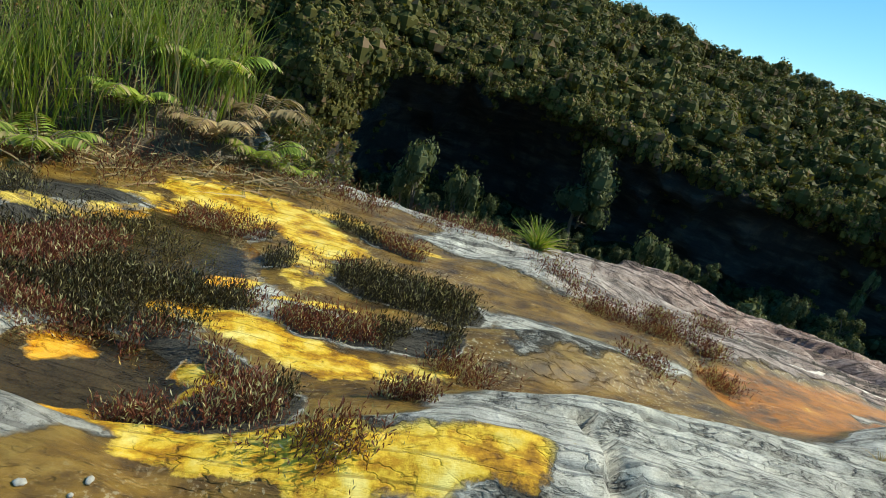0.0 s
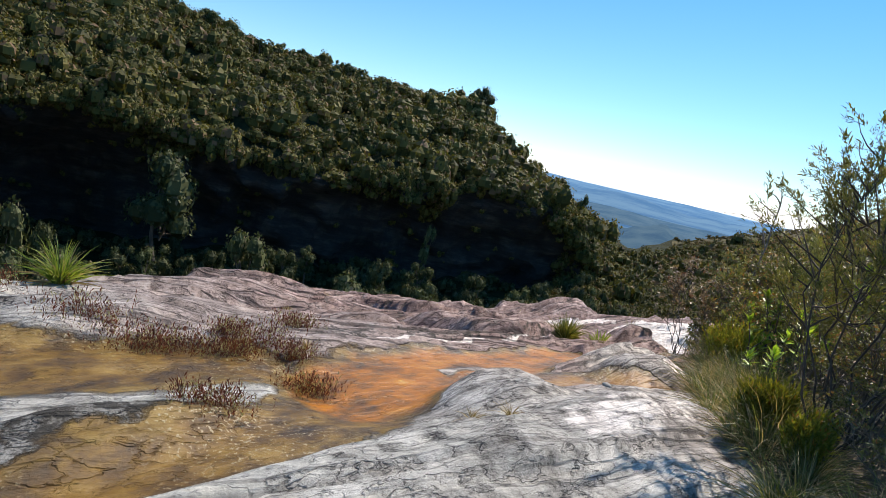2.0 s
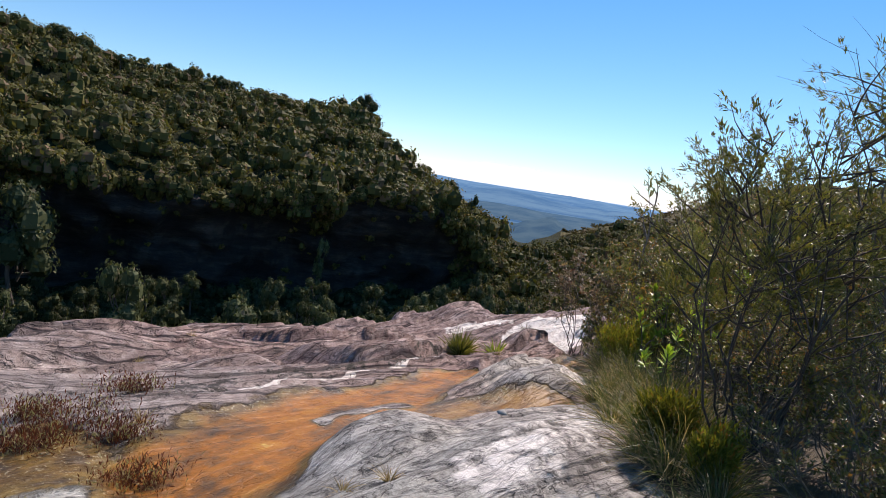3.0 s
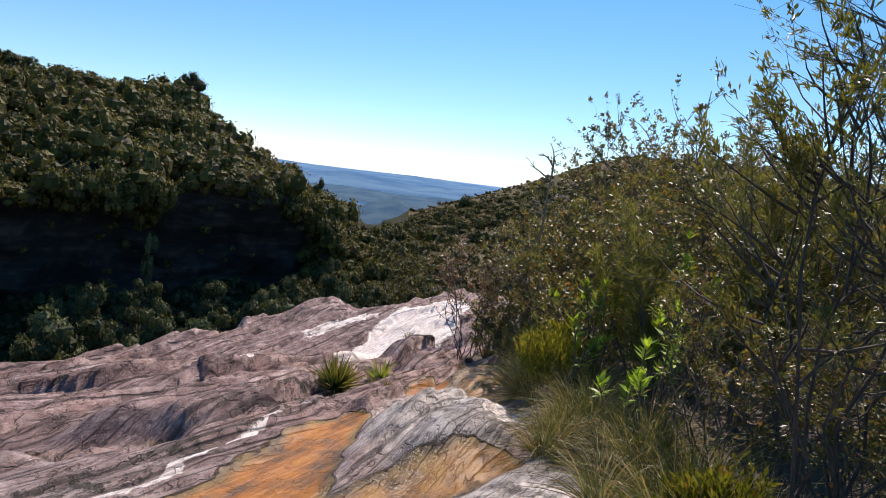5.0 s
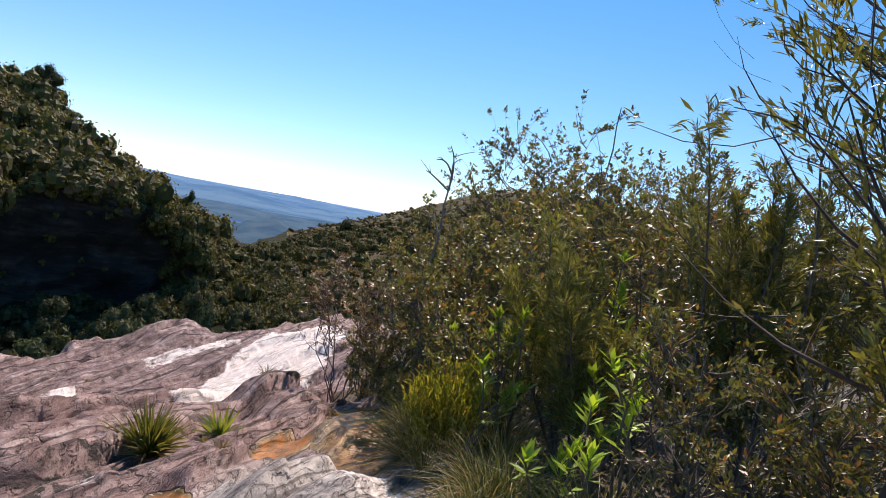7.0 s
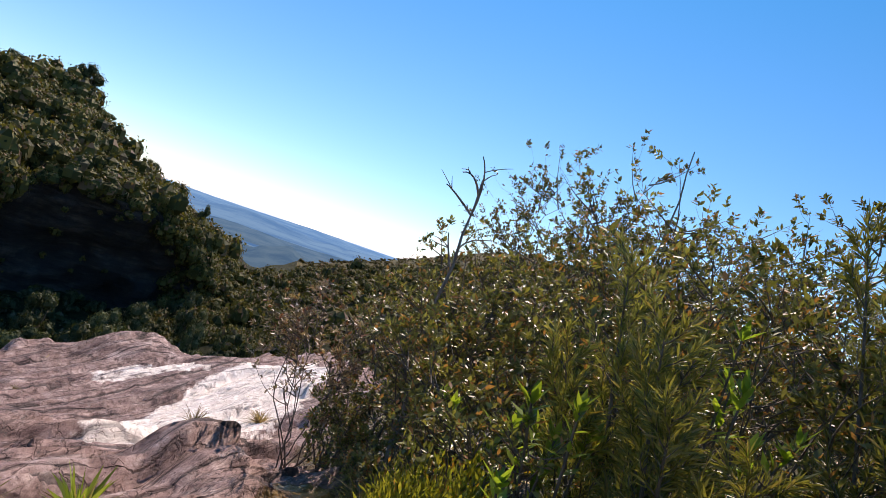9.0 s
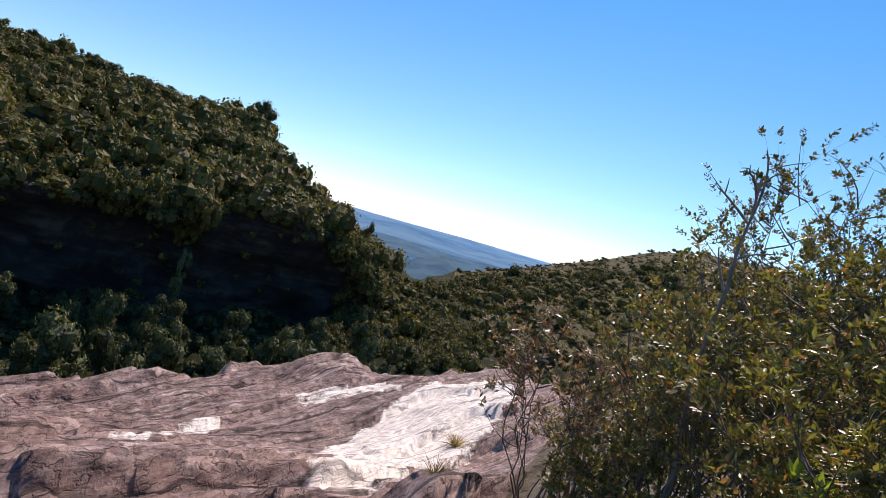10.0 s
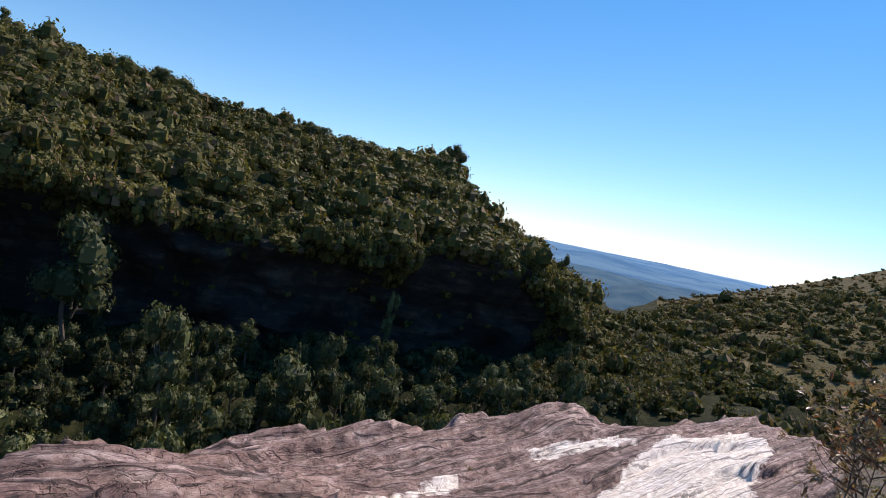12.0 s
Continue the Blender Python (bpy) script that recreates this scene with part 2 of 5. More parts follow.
def water_mat():
    m = Mat("clear_water")
    m.b.inputs["Base Color"].default_value = (0.62, 0.42, 0.16, 1)
    m.b.inputs["Transmission Weight"].default_value = 1.0
    m.b.inputs["IOR"].default_value = 1.33
    m.b.inputs["Roughness"].default_value = 0.02
    m.bump(m.noise(m.coords((3, 9, 1)), 3, 4), 0.12, 0.02)
    return m.m


ROCK, CLIFF, WATER = rock_mat(), cliff_mat(), water_mat()
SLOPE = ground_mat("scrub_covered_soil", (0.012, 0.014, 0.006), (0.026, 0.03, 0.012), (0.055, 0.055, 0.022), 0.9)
HEATH = ground_mat("dry_heath_slope", (0.06, 0.058, 0.024), (0.12, 0.1, 0.045), (0.2, 0.155, 0.085), 0.35)
PLAIN = painted_haze_mat("painted_haze_plain", (0.012, 0.025, 0.025), (0.08, 0.11, 0.09), (0.045, 0.12, 0.26), (0.11, 0.26, 0.52), 700, 4700, 0.006)
FAR_HILL = painted_haze_mat("painted_haze_hills", (0.02, 0.035, 0.03), (0.06, 0.08, 0.06), (0.028, 0.066, 0.135), (0.07, 0.17, 0.35), 600, 3000, 0.02)


def cloud_mat():
    """Cloud and haze low over the plain, thin towards its top and ends; its sunlit white is painted as emission."""
    m = Mat("white_cloud_bank")
    uv = m.node("ShaderNodeVertexColor")
    uv.layer_name = "thick"
    n = m.noise(m.coords((1, 1, 4)), 0.004, 6, 0.6)
    fac = m.ramp(m.math("MULTIPLY", uv.outputs[0], m.math("ADD", n, 0.45)), (0.2, 0.0), (0.85, 0.9))
    em = m.node("ShaderNodeEmission")
    em.inputs[0].default_value, em.inputs[1].default_value = (1.0, 1.0, 1.0, 1), 0.95
    tr = m.node("ShaderNodeBsdfTransparent")
    mx = m.node("ShaderNodeMixShader")
    m.link(fac, mx.inputs[0])
    m.link(tr.outputs[0], mx.inputs[1])
    m.link(em.outputs[0], mx.inputs[2])
    m.link(mx.outputs[0], m.t.nodes["Material Output"].inputs[0])
    return m.m


CLOUD = cloud_mat()
L_HILL = leaf_mat("hill_scrub_leaves", (0.036, 0.041, 0.012), (0.155, 0.148, 0.048), (0.2, 0.13, 0.07), 0.1, 0.7, 0.25, 0.2)
L_MOOR = leaf_mat("dry_moor_leaves", (0.09, 0.085, 0.03), (0.2, 0.165, 0.075), (0.24, 0.17, 0.1), 0.2, 0.8, 0.2, 0.1)
L_TREE = leaf_mat("tree_leaves", (0.035, 0.05, 0.022), (0.14, 0.16, 0.085), (0.2, 0.17, 0.1), 0.06, 0.65, 0.2, 0.15)
L_OLIVE = leaf_mat("olive_oval_leaves", (0.07, 0.08, 0.026), (0.25, 0.25, 0.1), (0.34, 0.17, 0.07), 0.14, 0.42, 0.3, 0.4)
L_LIME = leaf_mat("lime_green_leaves", (0.17, 0.28, 0.04), (0.34, 0.48, 0.08), (0.4, 0.28, 0.05), 0.04, 0.35, 0.45)
L_NARROW = leaf_mat("narrow_grey_green_leaves", (0.1, 0.115, 0.032), (0.28, 0.275, 0.095), (0.3, 0.24, 0.1), 0.1, 0.4, 0.35)
L_HEATH = leaf_mat("yellow_green_heath", (0.11, 0.13, 0.018), (0.29, 0.285, 0.05), (0.35, 0.18, 0.04), 0.06, 0.5, 0.4)
L_GRASS = leaf_mat("green_grass_blades", (0.12, 0.19, 0.03), (0.34, 0.43, 0.1), (0.45, 0.37, 0.19), 0.18, 0.5, 0.4)
L_SEDGE = leaf_mat("dull_green_sedge", (0.05, 0.07, 0.02), (0.18, 0.2, 0.065), (0.4, 0.3, 0.17), 0.3, 0.5, 0.35)
L_DRY = leaf_mat("dry_straw_blades", (0.22, 0.17, 0.1), (0.42, 0.34, 0.22), (0.3, 0.2, 0.12), 0.2, 0.7, 0.25)
L_RED = leaf_mat("rusty_sprigs", (0.06, 0.018, 0.014), (0.2, 0.065, 0.042), (0.4, 0.36, 0.2), 0.22, 0.6, 0.3)
L_DARK = leaf_mat("dark_olive_sprigs", (0.018, 0.014, 0.007), (0.075, 0.06, 0.024), (0.42, 0.38, 0.2), 0.14, 0.6, 0.25)
L_PINK = leaf_mat("silvery_pink_leaves", (0.2, 0.15, 0.12), (0.45, 0.36, 0.32), (0.3, 0.12, 0.08), 0.15, 0.35, 0.35)
BARK = bark_mat("grey_brown_bark", (0.07, 0.052, 0.04), (0.21, 0.17, 0.135))
DEAD = bark_mat("bleached_dead_wood", (0.14, 0.11, 0.09), (0.32, 0.28, 0.24))
BARK_DARK = bark_mat("dark_bark", (0.03, 0.022, 0.018), (0.1, 0.075, 0.06))
PEBBLE = bark_mat("pale_pebble", (0.25, 0.23, 0.2), (0.5, 0.47, 0.42))


# ---- mesh helpers ----
def mesh_obj(name, verts, faces, mat, parent=None, label="", smooth=False):
    me = bpy.data.meshes.new(name)
    verts = np.asarray(verts, dtype=np.float32).reshape(-1, 3)
    if isinstance(faces, np.ndarray):
        k = faces.shape[1]
        me.vertices.add(len(verts))
        me.vertices.foreach_set("co", verts.ravel())
        me.loops.add(faces.size)
        me.loops.foreach_set("vertex_index", faces.astype(np.int32).ravel())
        me.polygons.add(len(faces))
        me.polygons.foreach_set("loop_start", np.arange(0, faces.size, k, dtype=np.int32))
        me.update(calc_edges=True)
    else:
        me.from_pydata([tuple(v) for v in verts.tolist()], [], faces)
    if smooth:
        me.polygons.foreach_set("use_smooth", np.ones(len(me.polygons), dtype=bool))
    me.materials.append(mat)
    ob = new(name, me)
    if parent is not None:
        ob.parent = parent
    if label:
        ob["label"] = label
    return ob


def thing(name, at, label, category, group="", kind=""):
    ob = new(name)
    ob.location = at
    ob.empty_display_size = 0.2
    return tagged(ob, label, category, group, kind)


def lattice(ix, iy, seed):
    h = (ix.astype(np.int64) * 374761393 + iy.astype(np.int64) * 668265263 + seed * 974634777) & 0x7FFFFFFF
    h = ((h ^ (h >> 13)) * 1274126177) & 0x7FFFFFFF
    return ((h ^ (h >> 16)) & 0xFFFF) / 65535.0


def vnoise(x, y, seed=0):
    """Smooth lattice noise from 0 to 1."""
    x, y = np.asarray(x, float), np.asarray(y, float)
    ix, iy = np.floor(x), np.floor(y)
    fx, fy = x - ix, y - iy
    fx, fy = fx * fx * (3 - 2 * fx), fy * fy * (3 - 2 * fy)
    a, b = lattice(ix, iy, seed), lattice(ix + 1, iy, seed)
    c, d = lattice(ix, iy + 1, seed), lattice(ix + 1, iy + 1, seed)
    return (a * (1 - fx) + b * fx) * (1 - fy) + (c * (1 - fx) + d * fx) * fy


def fbm(x, y, octaves=4, seed=0):
    v, w = 0.0, 0.5
    for o in range(octaves):
        v = v + w * vnoise(np.asarray(x) * 2 ** o, np.asarray(y) * 2 ** o, seed + o * 17)
        w *= 0.5
    return v / (1 - 0.5 ** octaves)


def smooth(a, b, x):
    q = np.clip((x - a) / (b - a), 0, 1)
    return q * q * (3 - 2 * q)


def unit(v):
    return v / np.maximum(np.linalg.norm(v, axis=-1, keepdims=True), 1e-9)


def leaves_mesh(P, D, N, L, W, fold=0.25, droop=0.0):
    """Folded blades, four triangles each: base points, directions, face normals, lengths, widths."""
    n = len(P)
    D = unit(D)
    S = unit(np.cross(D, N))
    U = np.cross(S, D)
    L, W = np.broadcast_to(L, n)[:, None], np.broadcast_to(W, n)[:, None]
    mid = P + D * L * 0.45 - U * W * fold
    tip = P + D * L - U * L * droop
    V = np.stack([P, P + D * L * 0.5 + S * W * 0.5, mid, P + D * L * 0.5 - S * W * 0.5, tip], 1).reshape(-1, 3)
    base = (np.arange(n) * 5)[:, None]
    F = np.concatenate([base + np.array([[0, 1, 2]]), base + np.array([[0, 2, 3]]), base + np.array([[1, 4, 2]]), base + np.array([[2, 4, 3]])])
    return V, F


def blades_mesh(P, D, L, W, droop, rng, seg=3):
    """Long arching blades."""
    n = len(P)
    D = unit(D)
    S = unit(np.cross(D, rng.normal(size=(n, 3))))
    out, side = [], D.copy()
    side[:, 2] = 0
    side = unit(side + 1e-6)
    for k in range(seg + 1):
        q = k / seg
        c = P + D * (L[:, None] * q) + side * (L * droop * q * q * 0.6)[:, None] - np.array([0, 0, 1.0]) * (L * droop * q ** 2.2)[:, None]
        w = (W * (1 - q ** 1.5) * 0.5 + 0.0006)[:, None]
        out += [c - S * w, c + S * w]
    V = np.stack(out, 1).reshape(-1, 3)
    m = 2 * (seg + 1)
    base = (np.arange(n) * m)[:, None]
    F = np.concatenate([base + np.array([[2 * k, 2 * k + 1, 2 * k + 3, 2 * k + 2]]) for k in range(seg)])
    return V, F


class Tubes:
    """Collects tapered tubes into one mesh."""
    def __init__(self):
        self.v, self.f, self.n = [], [], 0

    def add(self, pts, r0, r1, sides=5):
        pts = np.asarray(pts, float)
        k = len(pts)
        tan = unit(np.gradient(pts, axis=0))
        ref = np.array([0.31, 0.95, 0.1])
        a = unit(np.cross(tan, ref))
        b = np.cross(tan, a)
        ang = np.linspace(0, 2 * np.pi, sides, endpoint=False)
        r = np.linspace(r0, r1, k)[:, None, None]
        ring = pts[:, None] + r * (np.cos(ang)[None, :, None] * a[:, None] + np.sin(ang)[None, :, None] * b[:, None])
        self.v.append(ring.reshape(-1, 3))
        i, j = np.meshgrid(np.arange(k - 1), np.arange(sides), indexing="ij")
        j2 = (j + 1) % sides
        q = np.stack([i * sides + j, i * sides + j2, (i + 1) * sides + j2, (i + 1) * sides + j], -1).reshape(-1, 4)
        self.f.append(q + self.n)
        self.n += k * sides

    def mesh(self):
        return np.concatenate(self.v), np.concatenate(self.f)


def curve_pts(a, b, bend, k=6):
    q = np.linspace(0, 1, k)[:, None]
    return a + (b - a) * q + bend * (q * (1 - q) * 4)


# ---- shape of the ground ----
S_KNOT = [-30, 0, 4, 5.8, 7, 8.3, 10, 11.7, 13.4, 15, 16.4, 17.6, 19.7, 24]
Z_KNOT = [0.3, 0.05, 0.0, -0.17, -0.37, -0.51, -0.87, -1.4, -2.0, -2.6, -3.05, -2.98, -2.65, -2.6]
EDGE_X = [-40, -20, -4, -1.5, 0.7, 2, 5.1, 7.5, 9.8, 11.7, 14.9, 18, 30, 40]
EDGE_Y = [2, 4, 5.6, 6.1, 6.7, 7.7, 11.4, 14.6, 15.5, 14.5, 14.5, 13.6, 15, 17]
BUSH_X = [-30, 0, 2, 4, 5.1, 6.3, 7.4, 8.8, 10.1, 12, 15, 20, 40]
BUSH_Y = [-4, -2.5, -0.6, 2.0, 3.05, 3.95, 4.65, 5.1, 6.2, 7.9, 9.2, 10.6, 14]
# raised rock: x, y, half length, half width, turn in degrees, height
HUMPS = [(-3.0, 5.6, 1.0, 0.6, 30, 0.7), (1.15, 2.28, 1.5, 0.52, 15, 0.25), (3.6, 3.0, 1.1, 0.55, 10, 0.15), (4.85, 3.5, 0.9, 0.45, 12, 0.08), (3.6, 3.85, 0.55, 0.3, 20, 0.14),
         (0.9, 3.45, 0.7, 0.2, 18, 0.1), (6.35, 4.75, 0.75, 0.42, 25, 0.22), (1.2, 5.3, 1.1, 0.28, 35, 0.1), (4.05, 4.63, 0.5, 0.1, 8, 0.03),
         (9.3, 7.0, 0.7, 0.4, 40, 0.3), (-1.05, 1.35, 0.5, 0.25, -25, 0.1), (15.1, 13.9, 1.0, 0.5, 5, 0.3), (6.1, 12.6, 1.0, 0.5, 10, 0.16),
         (2.2, 3.1, 0.5, 0.12, 8, 0.05), (8.6, 5.6, 0.65, 0.35, 20, 0.16)]


def blob(x, y, cx, cy, rx, ry, turn, soft=0.35):
    """1 inside an oval, 0 outside, with a soft rim."""
    c, s = math.cos(radians(turn)), math.sin(radians(turn))
    u, v = ((x - cx) * c + (y - cy) * s) / rx, (-(x - cx) * s + (y - cy) * c) / ry
    return 1 - smooth(1 - soft, 1 + soft, np.sqrt(u * u + v * v))


def along(x, y, ax, ay, bx, by, wa, wb, soft=0.5):
    """1 inside a strip from a to b whose half width runs from wa to wb."""
    dx, dy = bx - ax, by - ay
    q = np.clip(((x - ax) * dx + (y - ay) * dy) / (dx * dx + dy * dy), 0, 1)
    d = np.hypot(x - ax - q * dx, y - ay - q * dy) / (wa + (wb - wa) * q)
    return 1 - smooth(1 - soft, 1 + soft, d)


def bush_line(x):
    return np.interp(x, BUSH_X, BUSH_Y)


def edge_gap(x, y):
    """Distance inside (+) or beyond (-) the rim of the slab."""
    return (np.interp(x, EDGE_X, EDGE_Y) + (fbm(x * 0.8, x * 0 + 3, 3, 5) - 0.5) * 0.6 - y) * 0.72


def channel_mask(x, y):
    """The shallow orange channel and its arms."""
    m = along(x, y, 2.55, 4.1, 3.6, 4.55, 0.5, 0.55)
    m = np.maximum(m, along(x, y, 3.6, 4.55, 6.35, 5.65, 0.55, 0.16))
    m = np.maximum(m, 0.72 * along(x, y, 4.6, 4.45, 6.1, 4.15, 0.35, 0.18))
    m = np.maximum(m, 0.75 * along(x, y, 7.2, 4.9, 9.6, 5.9, 0.18, 0.45))
    m = np.maximum(m, 0.95 * along(x, y, 7.45, 5.72, 7.95, 5.78, 0.16, 0.14))
    return m * (1 - blob(x, y, 3.65, 3.8, 0.6, 0.32, 20))


def orange_mask(x, y):
    m = channel_mask(x, y) * (1 - along(x, y, 3.65, 4.58, 4.5, 4.7, 0.07, 0.1))
    m = np.maximum(m, 0.9 * along(x, y, 7.45, 5.72, 7.95, 5.78, 0.16, 0.14))
    return np.maximum(m, 0.68 * along(x, y, 8.0, 5.35, 9.0, 5.75, 0.3, 0.35))


def brown_mask(x, y):
    m = along(x, y, -0.9, 1.4, 0.5, 1.45, 0.32, 0.25)
    m = np.maximum(m, along(x, y, -1.6, 4.3, 0.1, 3.3, 0.75, 0.6))
    m = np.maximum(m, along(x, y, -1.2, 2.3, 0.1, 2.7, 0.5, 0.3))
    m = np.maximum(m, along(x, y, -0.7, 2.0, 0.0, 2.25, 0.28, 0.22))
    m = np.maximum(m, along(x, y, -3.2, 4.3, -0.6, 5.6, 0.9, 0.6))
    m = np.maximum(m, along(x, y, -0.2, 2.5, 2.3, 3.75, 0.28, 0.45))
    m = np.maximum(m, along(x, y, 0.0, 4.25, 1.9, 4.5, 0.55, 0.4))
    m = np.maximum(m, along(x, y, -1.2, 4.9, 0.2, 4.5, 0.6, 0.45))
    return m


def yellow_mask(x, y):
    """Bright algae mats in and below the pool: end points, half widths, strength."""
    m = along(x, y, -2.0, 4.5, -1.25, 4.5, 0.26, 0.36, 0.5)
    for ax, ay, bx, by, wa, wb, q in ((-1.35, 4.45, -0.75, 4.08, 0.34, 0.22, 1.0), (-0.9, 4.85, -0.05, 4.63, 0.1, 0.06, 0.9), (-0.85, 4.0, -0.72, 3.5, 0.2, 0.16, 0.62), (-1.25, 3.13, -1.04, 3.18, 0.06, 0.09, 0.95),
                                     (-1.32, 2.72, -0.78, 2.68, 0.07, 0.15, 1.0), (-0.78, 2.64, -0.28, 2.62, 0.16, 0.14, 1.0), (-0.3, 2.6, 0.2, 2.85, 0.12, 0.08, 0.5), (-0.8, 3.06, -0.45, 3.2, 0.05, 0.04, 0.9),
                                     (-1.3, 1.79, -0.82, 1.73, 0.04, 0.07, 1.0), (-0.75, 1.66, -0.2, 1.86, 0.12, 0.14, 1.0), (-0.6, 1.66, 0.5, 1.9, 0.12, 0.14, 0.95), (-1.53, 2.16, -1.42, 2.19, 0.06, 0.05, 0.9),
                                     (-0.98, 2.21, -0.78, 2.15, 0.05, 0.04, 0.85), (-0.88, 2.07, -0.74, 2.17, 0.03, 0.04, 0.9), (-2.55, 3.25, -2.05, 3.8, 0.1, 0.12, 0.55), (-2.3, 3.95, -1.9, 4.1, 0.1, 0.1, 0.5)):
        m = np.maximum(m, q * along(x, y, ax, ay, bx, by, wa, wb, 0.5))
    return m


def sprig_base(x, y):
    """Where water plants grow in the pool: end points, half widths, density."""
    m = blob(x, y, -1.75, 2.65, 0.8, 0.42, 15)
    for ax, ay, bx, by, wa, wb, q in ((-0.7, 3.66, 0.08, 3.72, 0.2, 0.25, 1.0), (-0.68, 2.92, 0.1, 3.14, 0.1, 0.14, 1.0), (-1.05, 4.72, -0.2, 4.5, 0.09, 0.1, 0.9), (-1.15, 2.33, -0.62, 2.08, 0.13, 0.2, 1.0),
                                     (-0.98, 1.85, -0.62, 1.9, 0.12, 0.1, 1.0), (-0.5, 1.92, -0.48, 1.76, 0.1, 0.09, 1.0), (-1.75, 3.95, -1.3, 3.98, 0.12, 0.13, 0.55), (-1.5, 2.98, -0.95, 2.97, 0.11, 0.07, 0.9),
                                     (-1.0, 3.6, -0.9, 3.7, 0.1, 0.1, 0.8), (-2.5, 3.4, -1.6, 3.3, 0.4, 0.25, 0.35), (0.08, 3.2, 0.16, 3.24, 0.1, 0.1, 1.0), (-2.6, 2.6, -2.1, 3.0, 0.3, 0.3, 0.9)):
        m = np.maximum(m, q * along(x, y, ax, ay, bx, by, wa, wb, 0.4))
    return m


def pool_mask(x, y):
    return np.maximum(blob(x, y, -1.75, 3.15, 0.7, 0.8, 10, 0.3), blob(x, y, -1.3, 2.05, 0.45, 0.3, -15, 0.3))


def white_mask(x, y):
    m = along(x, y, 9.7, 8.3, 12.0, 9.8, 0.32, 0.5, 0.9)
    m = np.maximum(m, along(x, y, 12.0, 9.8, 16.5, 11.5, 0.55, 0.85, 0.9))
    m = np.maximum(m, 0.9 * along(x, y, 12.2, 10.8, 17.5, 12.3, 0.25, 0.6))
    m = np.maximum(m, along(x, y, 16.5, 11.5, 19.5, 12.2, 0.8, 0.5))
    m = np.maximum(m, 0.85 * along(x, y, 3.3, 5.2, 6.2, 6.0, 0.025, 0.035))
    m = np.maximum(m, 0.6 * along(x, y, 13.6, 13.0, 16.0, 12.9, 0.15, 0.25))
    m = np.maximum(m, 0.58 * along(x, y, 8.4, 10.75, 11.4, 12.6, 0.08, 0.25))
    m = np.maximum(m, 0.5 * along(x, y, 3.6, 2.9, 5.6, 3.6, 0.35, 0.3))
    m = np.maximum(m, 0.5 * along(x, y, 6.7, 4.5, 7.2, 5.0, 0.3, 0.2))
    return m


def beds(x, y, freq, seed, face=0.06):
    """Tilted rock beds: blocks that end in low scarps along the strike and break at cross joints."""
    v = y * freq + 0.8 * (fbm(x * 0.3, y * 0.5, 3, seed) - 0.5) + 0.3 * (fbm(x * 0.7, y * 2.2, 4, seed + 11) - 0.5)
    k = np.floor(v)
    f = v - k
    b = np.floor(x * 0.4 + 3.7 * vnoise(k, k * 0 + 5, seed) + 0.25 * (fbm(x, y * 2, 2, seed + 3) - 0.5))
    h = vnoise(k + 0.5, b + 0.5, seed + 1)
    return (1 - f) * smooth(0.0, face, f) * (0.2 + 1.2 * h) + 0.35 * (h - 0.5) - 0.35


def rock_share(x, y):
    """1 on bare rock, 0 on soil, in the channel and in the pool."""
    return 1 - np.maximum.reduce([smooth(0.0, 0.8, bush_line(x) - y), channel_mask(x, y), pool_mask(x, y), 0.7 * brown_mask(x, y)])


